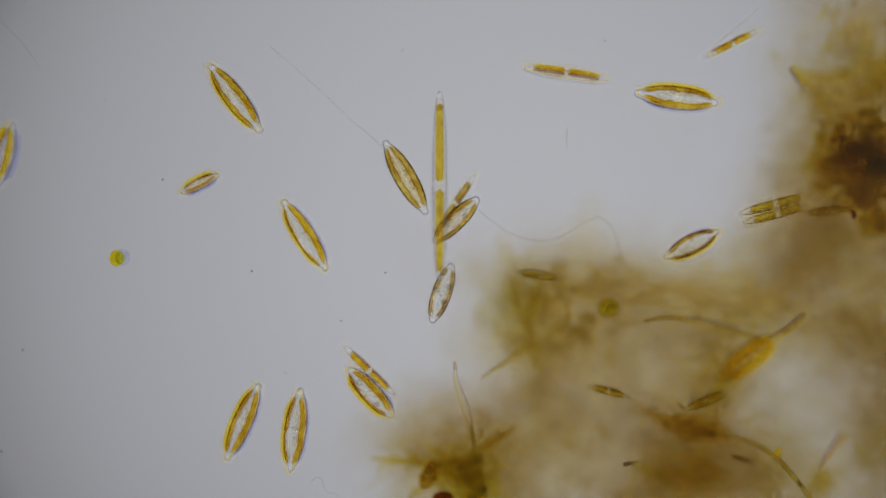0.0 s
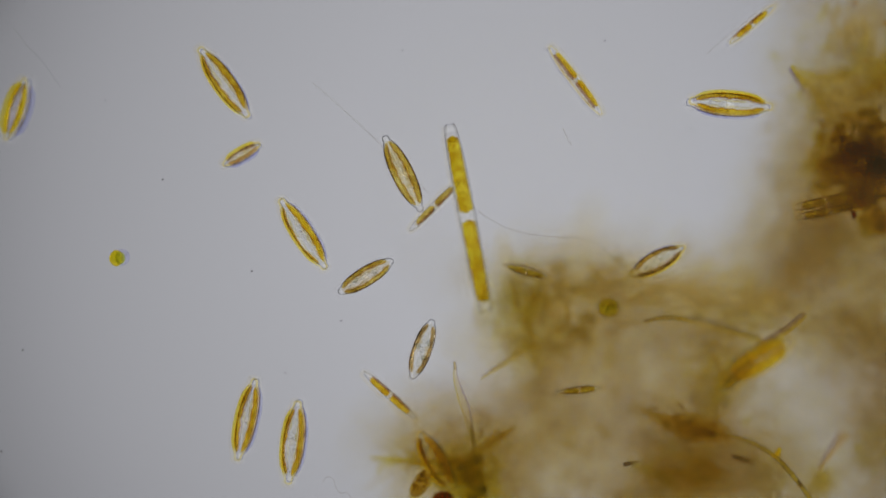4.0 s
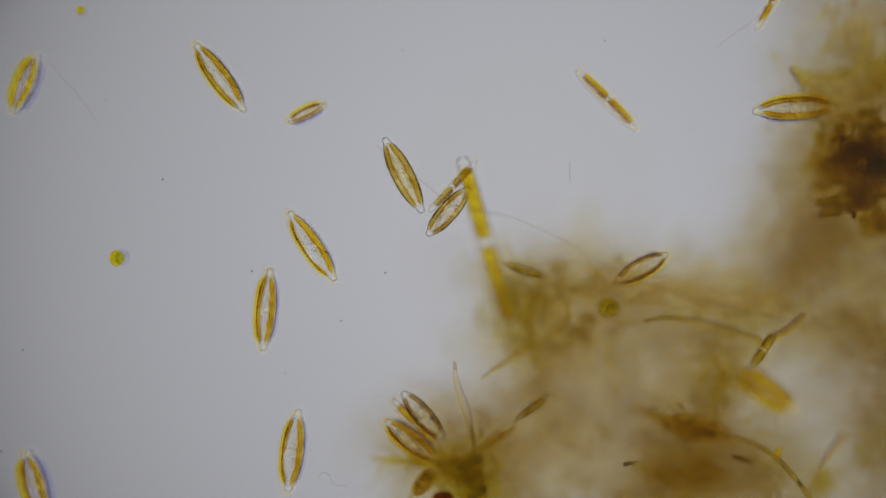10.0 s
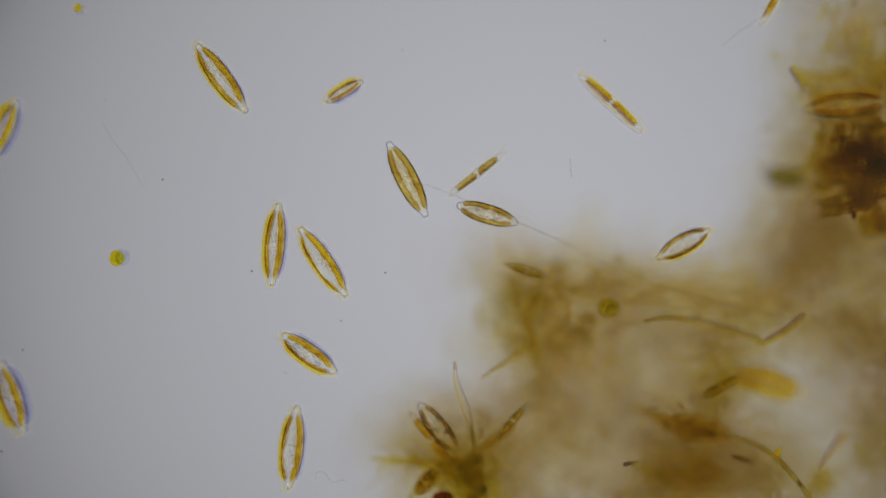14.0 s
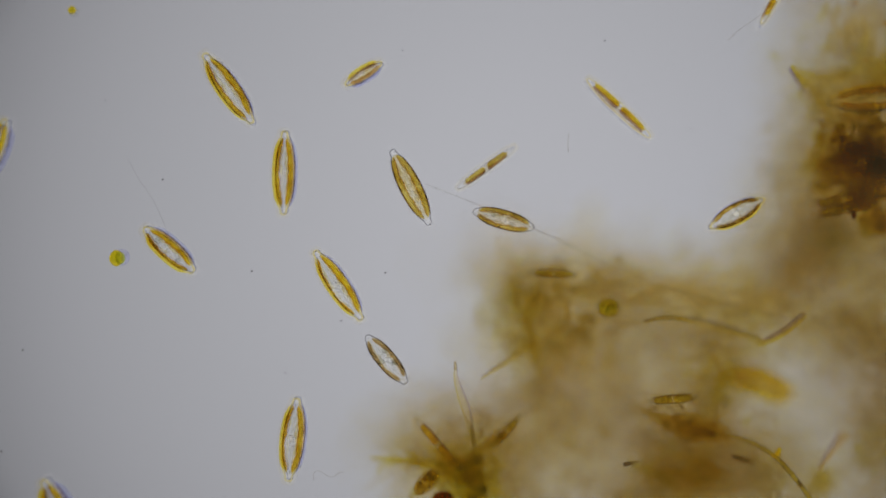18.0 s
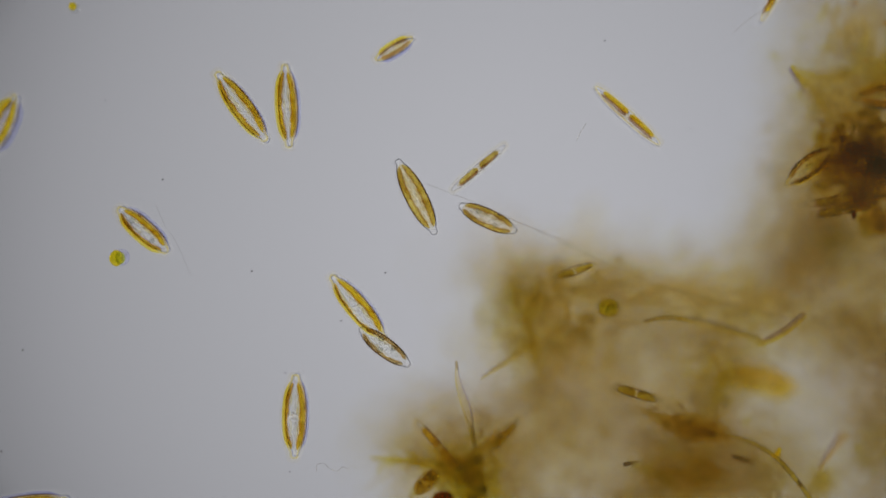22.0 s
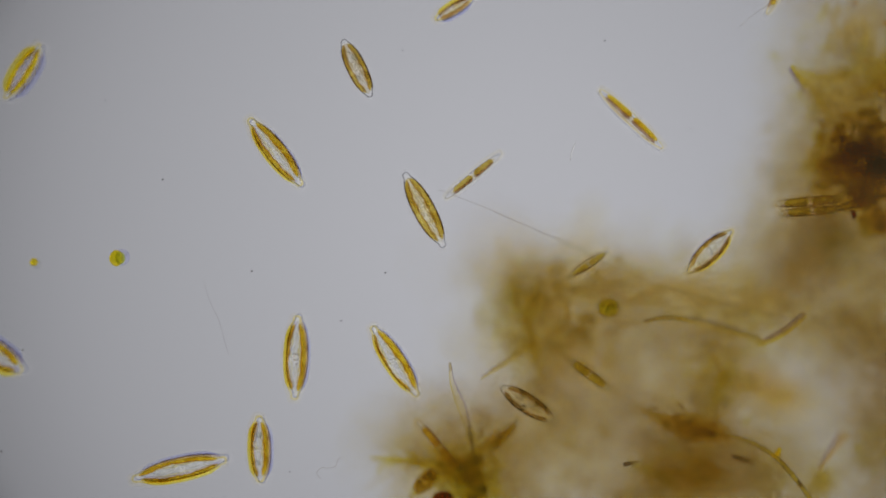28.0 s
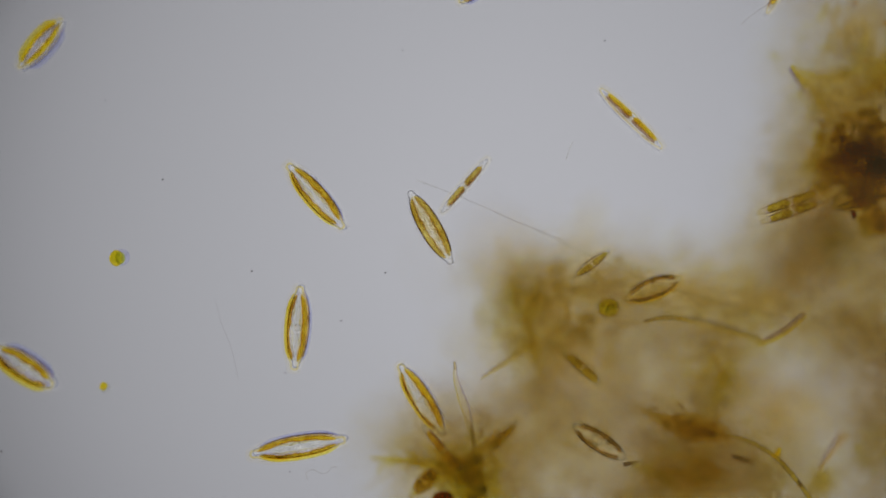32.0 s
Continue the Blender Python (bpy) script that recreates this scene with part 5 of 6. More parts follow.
    glide(H, [(0, 806, 361, -124), (0.5, 788, 356, -130), (1, 780, 358, -133), (2, 769, 364, -137), (3, 766, 364, -135), (3.5, 768, 365, -135), (5.5, 770, 364, -135), (6, 770, 366, -135), (7, 773, 364, -136), (8, 777, 359, -135), (9, 784, 349, -132), (10, 801, 331, -133), (10.5, 812, 321, -135), (11, 826, 319, -137), (12, 834, 315, -139), (13, 839, 309, -139), (14, 844, 308, -142), (14.5, 849, 304, -142), (16.5, 861, 297, -144), (17, 861, 296, -144), (18, 860, 298, -144), (19, 860, 298, -144), (20, 859, 298, -143), (21, 853, 298, -142), (23, 843, 299, -138), (25, 842, 302, -138), (25.5, 842, 303, -138), (27.5, 838, 308, -139), (28, 837, 312, -141), (29, 830, 315, -137), (30, 828, 318, -137), (31, 826, 323, -138), (32, 822, 330, -131)])
    glide(I, [(0, 807, 390, 45, 0, 0), (0.5, 812, 386, 43, 0, 0), (1, 806, 388, 41, 0, 0), (1.5, 785, 409, 34, 0, 0), (2, 755, 430, 31, 0, 0), (3, 709, 464, 30, 0, 0), (3.5, 678, 476, 32, 0, 0), (5.5, 600, 518, 27, 0, 0), (6, 622, 507, 27, 0, 0), (6.5, 653, 492, 32, 0, 0), (7, 676, 473, 31, 0, 0), (7.5, 707, 459, 39, 0, 0), (8, 724, 446, 40, 0, 0), (8.5, 738, 430, 39, 0, 0), (9, 761, 410, 42, 0, 0), (9.5, 781, 389, 48, 0, 0), (10, 793, 375, 49, 0, 0), (10.5, 802, 366, 37, 0, 0), (11, 812, 375, 15, 0, 0), (11.5, 828, 370, 6, 0, 0), (12, 840, 371, -1, 0, 0), (13, 843, 369, -9, 0, 0), (13.5, 858, 375, -12, 0, 0), (14, 862, 379, -17, 0, 0), (14.5, 863, 379, -16, 0, 0), (16.5, 890, 389, -14, 0, 0), (17, 888, 390, -17, 0, 0), (18, 891, 389, -16, 0, 0), (18.5, 894, 389, -14, 0, 0), (19, 874, 384, -16, 0, 0), (19.5, 855, 380, -18, 0, 0), (20, 849, 378, -19, 0, 0), (20.5, 823, 369, -20, 0, 0), (21, 819, 366, -19, 0, 0), (22, 863, 387, -25, 0, 0), (22.5, 866, 390, -25, 0, 0), (23, 831, 371, -19, 0, 0), (23.5, 812, 362, -23, 0.007, 0), (24, 782, 355, -47, 0.007, 0), (24.5, 768, 323, -54, 0.007, 0), (25, 752, 304, -54, 0.007, 0), (25.5, 728, 274, -56, 0.007, 0), (27.5, 652, 155, -62, 0.0017, 0), (28, 632, 122, -64, 0, 0), (29, 600, 56, -68, 0, 0), (29.5, 580, 28, -63, 0, 0), (30, 564, -10, -63, 0, 0), (30.5, 552, -48, -63, 0, 0), (32, 514, -122, -63, 0, 0)])
    glide(J, [(0, 782, 519, -109), (0.5, 778, 528, -108), (1, 772, 542, -110), (2, 762, 569, -110), (3, 755, 596, -109), (3.5, 752, 606, -109), (5.5, 730, 656, -110), (6, 724, 665, -107), (6.5, 714, 675, -92), (7, 709, 679, -68), (8, 714, 703, -42), (9, 737, 720, -44), (9.5, 740, 724, -44), (10, 749, 735, -49), (11, 775, 759, -49), (12, 792, 776, -49), (12.5, 792, 779, -53), (13, 801, 790, -52), (14, 776, 757, -52), (14.5, 764, 741, -53), (16.5, 724, 685, -52), (17, 713, 671, -51), (18, 684, 636, -50), (19, 662, 609, -47), (19.5, 645, 590, -47), (20, 636, 580, -46), (20.5, 633, 574, -43), (21, 651, 596, -37), (22, 681, 614, -37), (22.5, 704, 628, -30), (23, 722, 637, -24), (24, 757, 652, -22), (25, 795, 668, -23), (25.5, 815, 677, -23), (27.5, 907, 706, -25), (28, 933, 714, -33), (28.5, 951, 724, -30), (29, 962, 730, -31), (29.5, 988, 744, -28), (30, 1006, 755, -29), (31, 1044, 773, -32), (31.5, 1057, 779, -32), (32, 1060, 781, -33)], 0.002)
    glide(K, [(0, 654, 656, -44), (1, 660, 664, -43), (2, 671.5, 677.5, -42), (3, 680, 688.5, -42), (3.5, 685.5, 694, -42), (5.5, 700, 716, -42), (6, 703, 722, -41), (7, 710, 729, -42), (8, 718, 736, -42), (9, 729, 743, -43), (10, 738, 750, -45), (11, 748, 760, -47), (12, 757, 769, -48), (13, 760, 772, -49), (14.5, 768, 780, -50), (16.5, 774, 785, -50), (19, 777, 787, -49), (23, 779, 792, -49), (28, 779, 791, -50), (32, 786, 798, -50)])
    glide(L, [(0, 656, 695, -48, 0.006, 0), (1, 698, 739, -49, 0.006, 0), (2, 735, 777, -49, 0.006, 0), (3, 760, 806, -56, 0.006, 0), (3.5, 768, 813, -60, 0.006, 0), (5.5, 775, 818, -61, 0.006, 0), (6, 776, 820, -61, 0.006, 0), (7, 775, 818, -60, 0.006, 0), (8, 758, 803, -49, 0.006, 0), (8.5, 746, 794, -44, 0.006, 0), (9, 727, 780, -36, 0.006, 0), (9.5, 722, 775, -35, 0.006, 0), (10, 728, 779, -38, 0.006, 0), (10.5, 735, 788, -41, 0.006, 0), (11, 722, 775, -41, 0.006, 0), (12, 664, 725, -40, 0.003, 0), (13, 607, 675, -41, 0, 0), (14, 547, 626, -36, 0, 0), (14.5, 514, 603, -37, 0, 0), (16.5, 391, 515, -37, 0, 0), (17, 362, 490, -39, 0, 0), (17.5, 328, 464, -40, 0, 0), (18, 302, 442, -42, 0, 0), (19, 253, 399, -39, 0, 0), (20, 191, 351, -38, 0, 0), (20.5, 174, 338, -39, 0, 0), (21, 197, 356, -39, 0, 0), (22, 256, 407, -42, 0, 0), (23, 315, 460, -46, 0, 0), (23.5, 340, 491, -51, 0, 0), (24, 357, 517, -51, 0, 0), (24.5, 379, 538, -51, 0, 0), (25, 399, 569, -53, 0, 0), (25.5, 419, 602, -64, 0, 0), (27.5, 458, 750, -85, 0, 0), (28, 462, 795, -89, 0, 0), (29, 468, 872, -88, 0, 0), (30, 475, 958, -87, 0, 0), (32, 483, 1058, -87, 0, 0)])
    glide(M, [(0, 1002, 132, -9), (1, 1008, 130, -19), (2, 1006, 128, -37), (3, 1013, 132, -48), (3.5, 1014, 139, -53), (5.5, 1032, 157, -51), (6, 1037, 163, -51), (7, 1046, 172, -50), (8, 1057, 178, -48), (9, 1067, 178, -45), (10, 1073, 178, -45), (11, 1075, 179, -44), (12, 1077, 181, -44), (13, 1080, 183, -43), (14, 1080, 183, -43), (14.5, 1081, 184, -44), (16.5, 1088, 190, -44), (17, 1090, 192, -44), (18, 1093, 194, -43), (19, 1096, 198, -43), (20, 1104, 202, -41), (21, 1107, 205, -41), (22, 1109, 207, -42), (23, 1111, 209, -41), (24, 1112, 211, -41), (25, 1115, 213, -42), (25.5, 1115, 213, -42), (27.5, 1115, 213, -43), (28, 1115, 213, -43), (29, 1115, 213, -43), (30, 1115, 212, -44), (31, 1115, 213, -44), (32, 1115, 212, -44)])
    glide(N, [(0, 1198, 174, -7, 0, 0), (1, 1215, 176, -7, 0.0003, 0), (2, 1246, 180, -7, 0.0005, 0), (3, 1262, 183, -6, 0.0008, 0), (3.5, 1277, 185, -5, 0.0009, 0), (5.5, 1317, 189, -2, 0.0014, 0), (6, 1329, 191, -1, 0.0015, 0), (7, 1351, 191, 1, 0.0018, 0), (8, 1377, 191, 1, 0.002, 0), (9, 1395, 191, 3, 0.0023, 0), (10, 1406, 193, 3, 0.0025, 0), (11, 1429, 192, 3, 0.0027, 0), (12, 1455, 191, 3, 0.003, 0), (13, 1480, 188, 4, 0.0035, 0), (14.5, 1500, 186, 5, 0.0043, 0), (16.5, 1528, 180, 5, 0.005, 0), (18, 1541, 176, 4, 0.005, 0), (19, 1546, 176, 3, 0.005, 0), (20, 1560, 175, 3, 0.005, 0), (21, 1570, 173, 3, 0.005, 0), (23, 1593, 170, 3, 0.005, 0), (25.5, 1612, 168, 3, 0.005, 0), (32, 1640, 160, 3, 0.005, 0)])
    glide(O, [(0, 1294, 78, 27), (1, 1300, 72, 29), (2, 1309, 63, 32), (3, 1319, 54, 38), (3.5, 1324, 49, 39), (5.5, 1340, 39, 45), (6, 1345, 35, 48), (7, 1351, 27, 52), (8, 1354, 21, 56), (9, 1359, 14, 59), (10, 1364, 8, 60), (11, 1368, 4, 60), (13, 1372, -2, 61), (17, 1370, -0, 61), (19, 1370, -0, 61), (21, 1370, -4, 61), (23, 1372, -8, 61), (24, 1378, -13, 61), (25, 1380, -17, 61), (28, 1380, -18, 61), (32, 1380, -19, 61)])
    glide(P, [(0, 1224, 433, -153), (0.5, 1219, 435, -153), (1, 1207, 440, -154), (2, 1192, 448, -153), (3, 1178, 454, -151), (3.5, 1169, 459, -152), (5.5, 1140, 474, -150), (6, 1132, 479, -151), (7, 1132, 479, -150), (8, 1131, 479, -150), (9, 1131, 479, -150), (10, 1135, 475, -151), (10.5, 1145, 471, -149), (11, 1168, 459, -148), (11.5, 1175, 452, -150), (12, 1176, 451, -151), (13, 1186, 445, -151), (13.5, 1191, 442, -151), (14, 1209, 432, -151), (14.5, 1220, 425, -151), (16.5, 1266, 398, -153), (17, 1279, 393, -151), (18, 1302, 378, -152), (19, 1342, 354, -150), (19.5, 1351, 351, -148), (20, 1370, 338, -148), (20.5, 1381, 327, -150), (21, 1404, 311, -147), (22, 1432, 294, -142), (23, 1432, 294, -138), (23.5, 1428, 298, -138), (24, 1404, 318, -138), (24.5, 1386, 332, -138), (25, 1380, 335, -138), (25.5, 1354, 359, -138), (27.5, 1276, 427, -136), (28, 1255, 446, -136), (29, 1229, 477, -142), (29.5, 1207, 489, -149), (30, 1198, 493, -152), (30.5, 1193, 495, -155), (31, 1182, 501, -157), (32, 1155, 511, -159)])
    glide(Q, [(0, 1370, 362, 15, 0.007, 0), (1, 1398, 362, 15, 0.0069, 0), (2, 1428, 358, 15, 0.0068, 0), (3, 1448, 357, 14, 0.0067, 0), (5.5, 1474, 356, 10, 0.0065, 0), (6, 1478, 356, 10, 0.0064, 0), (9, 1486, 354, 9, 0.0061, 0), (13, 1492, 354, 9, 0.0057, 0), (19, 1490, 354, 9, 0.0051, 0), (22, 1486, 354, 9, 0.0043, 0), (25, 1460, 356, 9, 0.0031, 0), (28, 1431, 357, 5, 0.002, 0), (30, 1414, 358, 11, 0.002, 0), (32, 1398, 358, 19, 0.002, 0)], 0.002)
    glide(R, [(0, 1466, 373, 6), (1, 1480, 372, 8), (2, 1496, 369, 9), (3, 1509, 362, 13), (5.5, 1522, 358, 16), (32, 1522, 358, 16)], 0.006)
    glide(S, [(0, 955, 487, -9), (1, 950, 486, -9), (2, 944, 484, -12), (3, 936, 482, -14), (5.5, 928, 478, -18), (6, 928, 478, -18), (9, 928, 478, -18), (13, 930, 478, -19), (14.5, 934, 480, -18), (16.5, 956, 484, -12), (19, 992, 484, 4), (21, 1009, 481, 14), (23, 1022, 478, 23), (25, 1032, 474, 29), (28, 1040, 468, 33), (32, 1046, 468, 37)])
    glide(T, [(0, 1076, 692, -16, 0, 0), (1, 1067, 690, -12, 0.0002, 0), (2, 1054, 690, -7, 0.0003, 0), (3, 1038, 690, 0, 0.0005, 0), (3.5, 1032, 690, 3, 0.0006, 0), (5.5, 997, 692, 15, 0.0009, 0), (6, 990, 693, 18, 0.001, 0), (7, 979, 699, 23, 0.0012, 0), (9, 953, 712, 31, 0.0015, 0), (10, 941, 722, 37, 0.0017, 0), (11, 931, 728, 40, 0.0018, 0), (13, 912, 741, 48, 0.0043, 0), (16.5, 903, 752, 50, 0.0121, 0), (19, 894, 768, 48, 0.0178, 0), (25, 892, 772, 48, 0.02, 0), (32, 890, 774, 47, 0.02, 0)])
    glide(U, [(0, 1249, 709, 23), (1, 1260, 703, 27), (2, 1278, 694, 31), (3, 1295, 679, 35), (3.5, 1302, 672, 39), (5.5, 1319, 637, 57), (6, 1326, 639, 54), (7, 1334, 627, 64), (8, 1338, 624, 63), (9, 1346, 624, 58), (10, 1350, 619, 56), (11, 1340, 640, 47), (12, 1315, 667, 38), (13, 1293, 676, 32), (14, 1275, 685, 28), (16.5, 1222, 702, 16), (17, 1206, 705, 11), (18, 1190, 706, 5), (19, 1174, 706, -1), (20, 1162, 706, -6), (21, 1143, 702, -12), (22, 1125, 696, -17), (23, 1112, 691, -19), (24, 1090, 684, -25), (25, 1070, 677, -28), (25.5, 1064, 674, -28), (27.5, 1052, 666, -33), (28, 1042, 662, -36), (29, 1036, 659, -37), (30, 1032, 654, -38), (32, 1030, 651, -41)])
    glide(V, [(0, 1323, 633, 38, 0.026, 0), (1, 1328, 635, 36, 0.0264, 0), (2, 1332, 635, 35, 0.0267, 0), (3, 1336, 636, 34, 0.0271, 0), (5.5, 1344, 637, 26, 0.028, 0), (6, 1345, 638, 25, 0.0284, 0), (7, 1348, 640, 23, 0.0292, 0), (8, 1350, 641, 20, 0.03, 0), (9, 1354, 672, -13, 0.04, 0), (10, 1352, 688, -36, 0.0413, 0), (11, 1359, 660, 0, 0.0427, 0), (12, 1360, 658, 2, 0.044, 0), (13, 1354, 668, -13, 0.0453, 0), (14, 1355, 674, -17, 0.0467, 0), (16.5, 1348, 684, -37, 0.05, 0), (19, 1347, 672, -17, 0.0528, 0), (21, 1351, 676, -20, 0.055, 0), (23, 1345, 664, -16, 0.068, 0), (25, 1350, 668, -20, 0.088, 0), (28, 1365, 690, -24, 0.13, 0), (32, 1380, 720, -27, 0.2, 0)])
    glide(X, [(0, 9, 273, -103), (1, 15, 253, -104), (2, 17, 235, -105), (3, 22, 220, -106), (3.5, 28, 206, -107), (5.5, 37, 181, -109), (6, 36, 181, -110), (6.5, 34, 180, -110), (7, 39, 165, -110), (8, 43, 160, -111), (8.5, 46, 148, -111), (9, 47, 148, -111), (10, 47, 149, -112), (10.5, 45, 155, -112), (11, 36, 174, -112), (12, 26, 195, -112), (13, 15, 215, -113), (14, 9, 230, -113), (14.5, 3, 250, -113), (16.5, -12, 291, -112), (17, -12, 291, -112), (17.5, -6, 273, -112), (18, -6, 265, -112), (18.5, -1, 253, -112), (19, 2, 249, -112), (20, 5, 241, -112), (20.5, 5, 241, -113), (21, 7, 231, -113), (21.5, 10, 222, -114), (22, 9, 222, -114), (23, 16, 203, -116), (24, 15, 198, -117), (24.5, 19, 185, -117), (25, 22, 179, -118), (25.5, 21, 176, -119), (27.5, 38, 140, -122), (28, 45, 129, -123), (28.5, 55, 113, -124), (29, 60, 102, -125), (30, 63, 98, -127), (30.5, 63, 93, -128), (31, 76, 84, -129), (32, 76, 80, -131)], 0.014)
    glide(Y, [(0, 110, 1010, -76), (7, 100, 960, -76), (8.5, 86, 934, -76), (9, 82, 914, -76), (10, 65, 860, -75), (11, 53, 812, -75), (12, 43, 766, -74), (13, 30, 719, -74), (14, 22, 703, -72), (14.5, 27, 731, -71), (16.5, 77, 829, -66), (17, 87, 860, -66), (17.5, 101, 882, -66), (18, 109, 907, -66), (18.5, 110, 928, -66), (19.5, 135, 985, -66), (21, 150, 1040, -66), (32, 150, 1060, -66)], 0.014)
    glide(Z, [(0, -160, 935, 8), (18, -100, 922, 8), (20, -40, 905, 9), (23, 87, 889, 10), (24, 141, 876, 11), (25, 190, 866, 12), (25.5, 212, 860, 12), (27.5, 302, 833, 14), (28, 321, 828, 12), (29, 378, 816, 12), (30, 431, 808, 11), (31, 473, 798, 9), (31.5, 497, 794, 9), (32, 530, 789, 9)], 0.003)
    glide(AA, [(0, -130, 560, -33), (18, -110, 580, -33), (23, -60, 600, -33), (24.5, -14, 620, -33), (25.5, 16, 641, -33), (27.5, 16, 644, -33), (28, -7, 623, -33), (29, -40, 604, -33), (30, -34, 604, -33), (30.5, -7, 620, -33), (31, -4, 621, -33), (32, 47, 649, -33)], 0.014)
    glide(BB, [(0, -60, 330, 0), (25, -34, 350, 0), (25.5, 30, 360, 0), (27.5, 40, 450, 0), (28, 64, 466, 0), (28.6, 20, 490, 0), (29.3, -20, 520, 0), (30, -5, 540, 0), (30.3, 36, 540, 0), (30.6, 76, 537, 0), (31, 134, 580, 0), (31.4, 180, 632, 0), (32, 187, 685, 0)], 0.011)
    glide(CC, [(0, 100, -60, 0), (7, 130, -30, 0), (8, 145, 10, 0), (9, 147, 22, 0), (11, 145, 20, 0), (13, 143, 17, 0), (16.5, 136, 20, 0), (19, 130, 22, 0), (21, 132, 16, 0), (23, 133, 10, 0), (25, 135, -25, 0), (32, 140, -60, 0)], 0.011)
    glide(EE, [(0, 1300, -120, 0), (17, 1250, -60, 0), (18, 1210, -30, 0), (18.5, 1130, 50, 0), (19, 1125, 102, 0), (19.5, 1365, 218, 0), (20, 1429, 226, 0), (20.2, 1437, 275, 0), (20.4, 1398, 267, 0), (20.6, 1312, 262, 0), (20.8, 1215, 218, 0), (21, 1117, 181, 0), (21.2, 1069, 105, 0), (21.4, 993, 60, 0), (21.7, 900, -40, 0), (32, 890, -80, 0)], 0.011)
    glide(FF, [(0, 1010, -80, 0), (29, 1000, -90, 0), (30, 950, -20, 0), (30.3, 924, 120, 0), (30.6, 880, 256, 0, 0.03), (31, 860, 420, 0, 0.11), (31.3, 850, 560, 0, 0.16), (32, 900, 700, 0, 0.2)], 0.011)
    glide(DD, [(0, 940, 320, 90, 0.6), (10.5, 940, 320, 90, 0.5), (11, 940, 300, 90, 0.3), (11.5, 960, 280, 85, 0.07), (12, 986, 237, 65, 0.036), (12.5, 938, 210, 105, 0.04), (13, 1036, 270, 172, 0.06), (13.5, 1246, 290, 205, 0.07), (14, 1390, 314, 170, 0.06), (14.5, 1380, 345, 100, 0.1), (16.5, 1470, 420, 90, 0.14), (32, 1480, 430, 90, 0.14)], 0)
    glide(T1, [(0, 550, 148, -42), (3, 605, 195, -42), (6, 658, 244, -44), (9, 710, 295, -42), (11, 779, 341, -34), (13, 840, 363, -22.5), (19, 844, 364, -22.5), (23, 844, 363, -22.5), (28, 866, 373, -22.5), (32, 826, 356, -22.5)], 0.012)
    glide(T2, [(0, 656, 243, -42), (3, 711, 290, -42), (6, 760, 343, -44), (8, 814, 355, -14), (9, 822, 366, -10), (11, 900, 388, -20), (13, 971, 417, -22.5), (19, 975, 418, -22.5), (23, 975, 417, -22.5), (28, 997, 427, -22.5), (32, 957, 410, -22.5)], 0.012)
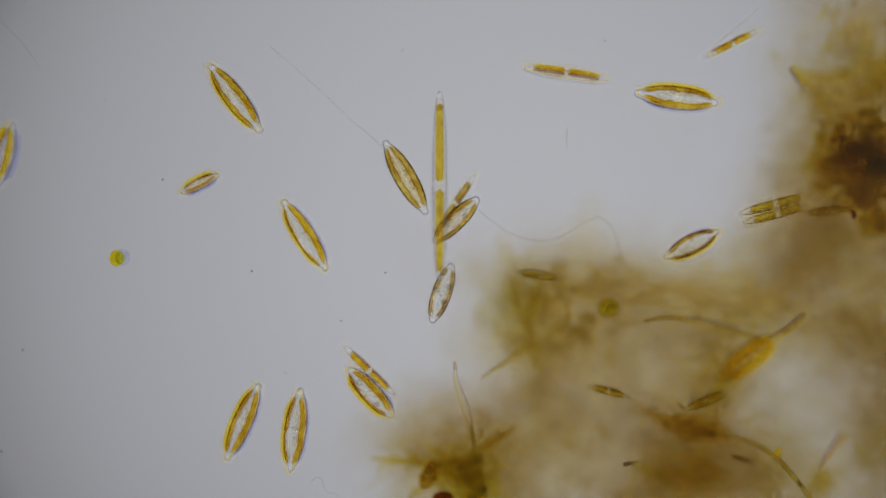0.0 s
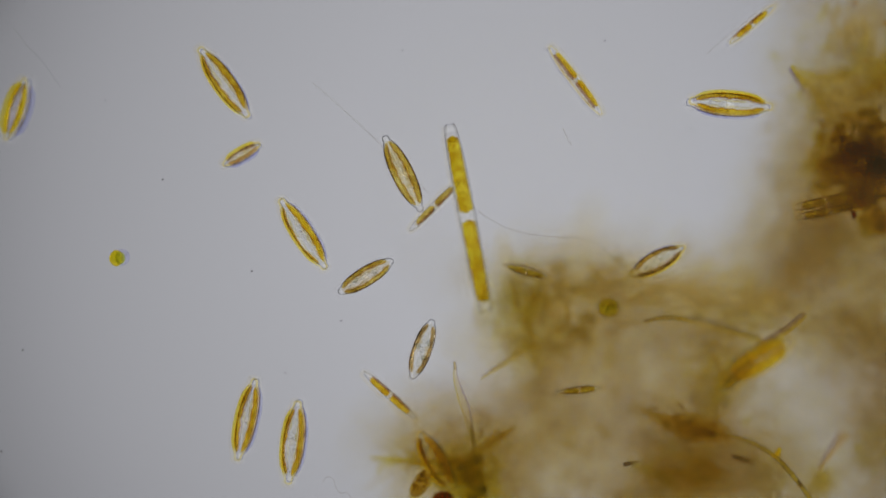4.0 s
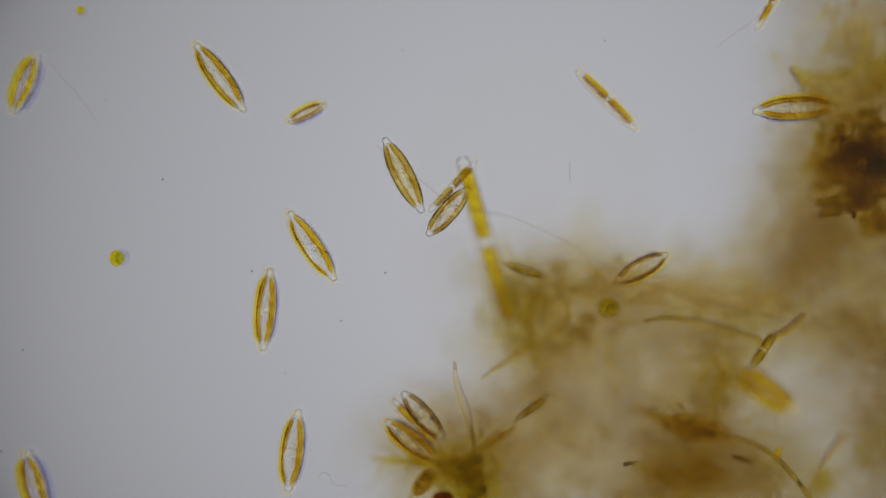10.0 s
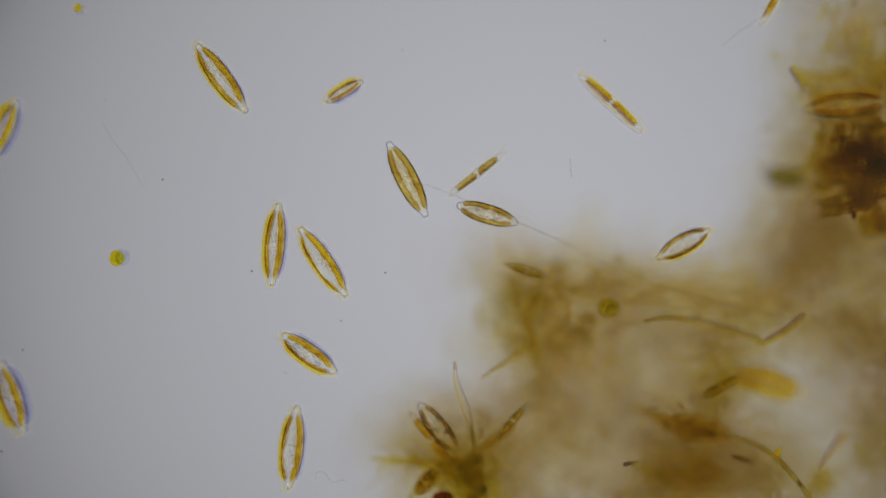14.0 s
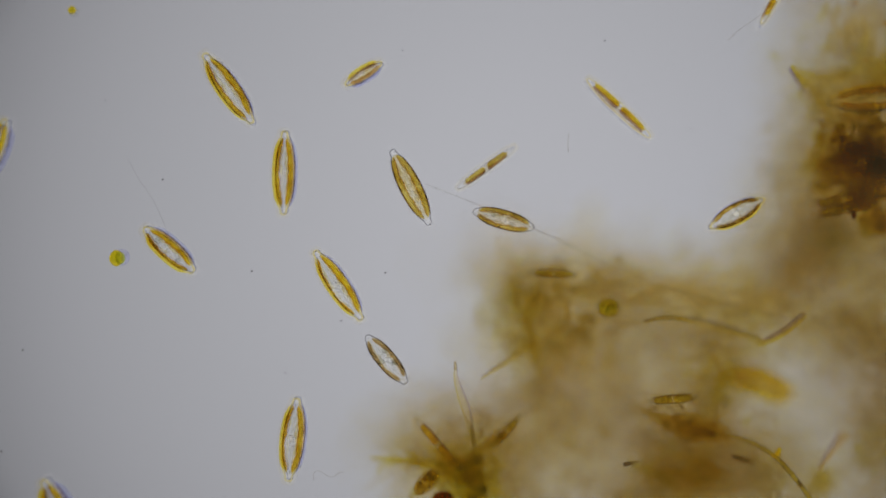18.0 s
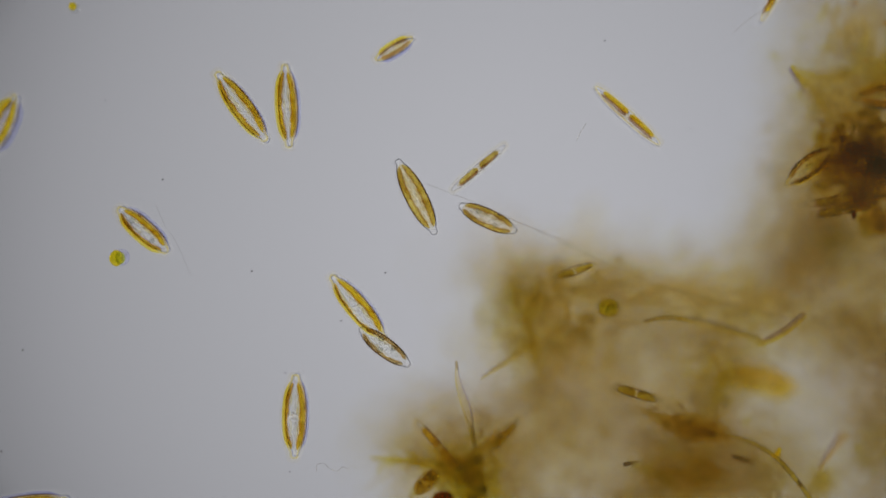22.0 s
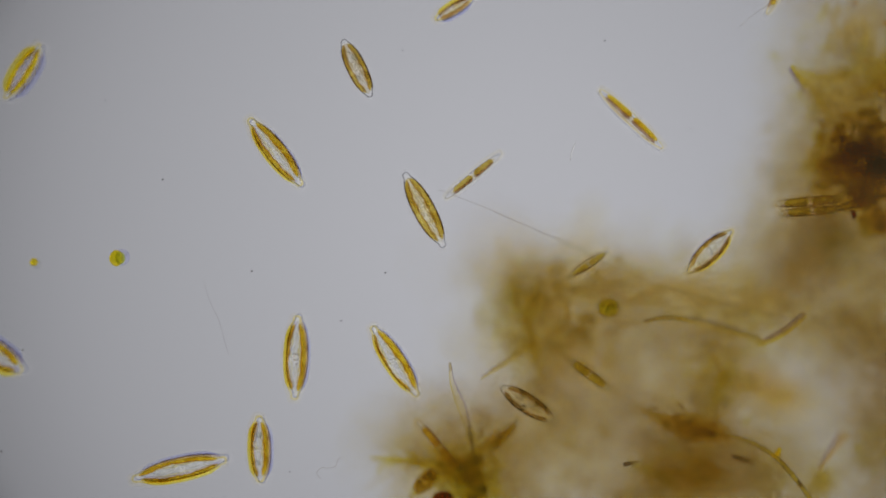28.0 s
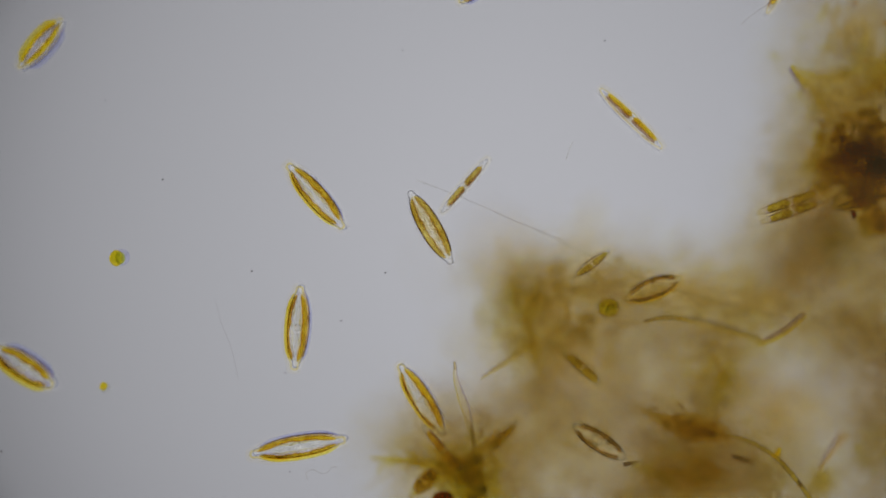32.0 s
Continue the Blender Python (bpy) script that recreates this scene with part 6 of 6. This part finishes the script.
    for link, rows in zip(LINKS, (
            [(0, 860, 383, -39), (1, 861, 383, -32), (2, 860, 385, -33), (3, 856, 379, -34), (6, 866, 390, -23), (8, 878, 368, -1), (9, 875, 371, -6), (11, 873, 380, -16), (13, 892, 383, -22), (32, 892, 383, -22)],
            [(0, 881, 399, -37), (1, 883, 396, -30), (2, 882, 399, -30), (3, 878, 393, -31), (6, 890, 400, -21), (8, 904, 370, -6), (9, 901, 375, -13), (11, 897, 387, -19), (13, 916, 393, -23), (32, 916, 393, -23)],
            [(0, 903, 413, -26), (1, 906, 408, -24), (2, 906, 410, -21), (3, 901, 405, -21), (6, 915, 408, -13), (8, 929, 377, -25), (9, 925, 384, -25), (11, 922, 396, -21), (13, 940, 403, -25), (32, 940, 403, -25)],
            [(0, 927, 422, -16), (1, 931, 418, -18), (2, 930, 417, -13), (3, 926, 413, -15), (6, 940, 412, -7), (8, 951, 390, -34), (9, 948, 396, -28), (11, 946, 406, -24), (13, 963, 414, -26), (32, 963, 414, -26)],
            [(0, 952, 426, -4), (1, 956, 422, -3), (2, 956, 421, -3), (3, 951, 418, -9), (6, 966, 416, -8), (8, 973, 404, -32), (9, 971, 408, -27), (11, 969, 417, -25), (13, 987, 426, -26), (32, 987, 426, -26)],
            [(0, 978, 423, 18), (1, 981, 419, 19), (2, 982, 418, 14), (3, 977, 419, 4), (6, 992, 419, -8), (8, 995, 417, -29), (9, 994, 420, -28), (11, 993, 428, -26), (13, 1010, 437, -25), (32, 1010, 437, -25)],
            [(0, 1002, 413, 28), (1, 1006, 410, 21), (2, 1007, 411, 18), (3, 1003, 416, 9), (6, 1018, 424, -11), (8, 1019, 426, -11), (9, 1017, 432, -28), (11, 1016, 440, -27), (13, 1034, 448, -25), (32, 1034, 448, -25)],
            [(0, 1024, 400, 34), (1, 1030, 400, 20), (2, 1032, 405, 9), (3, 1028, 415, -1), (6, 1043, 431, -20), (8, 1044, 434, -23), (9, 1040, 444, -28), (11, 1039, 452, -27), (13, 1058, 458, -24), (32, 1058, 458, -24)],
            [(0, 1047, 388, 22), (1, 1055, 399, -13), (2, 1057, 408, -23), (3, 1053, 421, -26), (6, 1064, 444, -47), (8, 1067, 446, -36), (9, 1063, 457, -33), (11, 1062, 464, -27), (13, 1081, 469, -24), (32, 1081, 469, -24)],
            [(0, 1069, 390, -35), (1, 1077, 411, -46), (2, 1077, 423, -50), (3, 1075, 435, -40), (6, 1081, 463, -47), (8, 1087, 462, -39), (9, 1084, 471, -33), (11, 1086, 475, -25), (13, 1105, 479, -23), (32, 1105, 479, -23)],
            [(0, 1086, 410, -66), (1, 1091, 432, -68), (2, 1092, 444, -59), (3, 1093, 453, -47), (6, 1100, 481, -41), (8, 1107, 478, -39), (9, 1107, 485, -30), (11, 1109, 486, -23), (13, 1129, 490, -23), (32, 1129, 490, -23)],
            [(0, 1094, 434, -76), (1, 1101, 456, -65), (2, 1106, 466, -56), (3, 1111, 472, -48), (6, 1121, 496, -30), (8, 1129, 493, -31), (9, 1130, 497, -24), (11, 1134, 495, -21), (13, 1153, 499, -21), (32, 1153, 499, -21)],
            [(0, 1102, 459, -69), (1, 1114, 479, -55), (2, 1123, 486, -45), (3, 1129, 491, -44), (6, 1144, 509, -27), (8, 1151, 506, -28), (9, 1153, 507, -24), (11, 1158, 504, -20), (13, 1178, 508, -17), (32, 1178, 508, -17)],
            [(0, 1115, 481, -52), (1, 1133, 496, -30), (2, 1143, 502, -31), (3, 1149, 507, -33), (6, 1167, 520, -24), (8, 1175, 518, -26), (9, 1177, 518, -23), (11, 1182, 513, -20), (13, 1203, 515, -17), (32, 1203, 515, -17)],
            [(0, 1134, 497, -25), (1, 1156, 508, -25), (2, 1165, 515, -30), (3, 1171, 520, -29), (6, 1191, 531, -24), (8, 1198, 529, -25), (9, 1201, 528, -23), (11, 1207, 522, -20), (13, 1228, 523, -17), (32, 1228, 523, -17)],
            [(0, 1158, 507, -21), (1, 1179, 519, -26), (2, 1188, 528, -30), (3, 1194, 533, -29), (6, 1215, 541, -24), (8, 1222, 540, -25), (9, 1225, 538, -23), (11, 1231, 531, -20), (13, 1252, 530, -17), (32, 1252, 530, -17)],
    )):
        glide(link, rows, 0.012)
    glide(T5, [(0, 1402, 578, -6), (6, 1391, 574, -8), (10, 1359, 551, -12), (13, 1354, 545, -12), (32, 1354, 545, -12)], 0.012)
    glide(SIDE_THREAD, [(0, 1300, 52, 42), (3, 1296, 56, 41), (6, 1290, 66, 40), (9, 1303, 57, 39), (13, 1318, 50, 38), (19, 1335, 33, 38), (23, 1345, 20, 38), (28, 1352, 14, 38), (32, 1355, 10, 38)], 0.012)
    glide(CURL, [(0, 576, 861, -12), (6, 600, 859, -10), (9, 592, 852, -4), (13, 585, 846, 6), (19, 579, 836, 30), (23, 586, 826, 20), (28, 582, 826, 60), (32, 566, 834, 40)])
    glide(SWING, [(0, 1003, 245, 90), (1, 1018, 237, 65), (3, 1002, 238, 100), (6, 1009, 278, 130), (8, 1010, 320, 120), (9, 1008, 308, 92), (13, 1010, 300, 95), (17, 1008, 270, 90), (19, 1004, 244, 85), (21, 1020, 243, 62), (22, 1029, 233, 60), (23, 1021, 248, 70), (25, 1031, 225, 57), (28, 1013, 268, 75), (29, 1008, 315, 88), (30, 1005, 306, 88), (32, 1007, 268, 72)])
    glide(OVAL, [(0, 760, 839, 62), (2, 756, 847, 52), (3.5, 746, 854, 55), (6, 745, 854, 58), (7, 745, 854, 58), (8, 750, 852, 52), (11, 751, 852, 52), (13, 755, 851, 50), (17, 755, 852, 48), (20, 755, 852, 45), (28, 754, 850, 45), (32, 754, 850, 45)])
    foot = at(852, 858)
    walk(STALK, [(t, Matrix.Translation(foot) @ pose(0, 0, 0, 0, 0, a) @ Matrix.Translation(-foot)) for t, a in ((0, 0), (16, 0), (22, -0.8), (26, 0.5), (28, 2.2), (29.5, 2), (31, 0.5), (32, 0))])
    glide(DRIFT, [(0, 30, 70, -47), (6, 84, 118, -48), (9, 112, 142, -47), (13, 200, 252, -52), (19, 270, 360, -57), (23, 320, 450, -60), (28, 382, 562, -67), (32, 402, 604, -69)])
    glide(Q2, [(0, 1374, 379, 15, 0.007, 0), (1, 1402, 379, 15, 0.0069, 0), (2, 1432, 375, 15, 0.0068, 0), (3, 1452, 374, 14, 0.0067, 0), (5.5, 1478, 373, 10, 0.0065, 0), (6, 1482, 372, 10, 0.0064, 0), (9, 1490, 372, 9, 0.0061, 0), (13, 1496, 371, 9, 0.0057, 0), (19, 1494, 371, 9, 0.0051, 0), (22, 1490, 372, 9, 0.0043, 0), (25, 1464, 374, 9, 0.0031, 0), (28, 1435, 374, 5, 0.002, 0), (30, 1418, 375, 11, 0.002, 0), (32, 1402, 375, 19, 0.002, 0)])

motions()
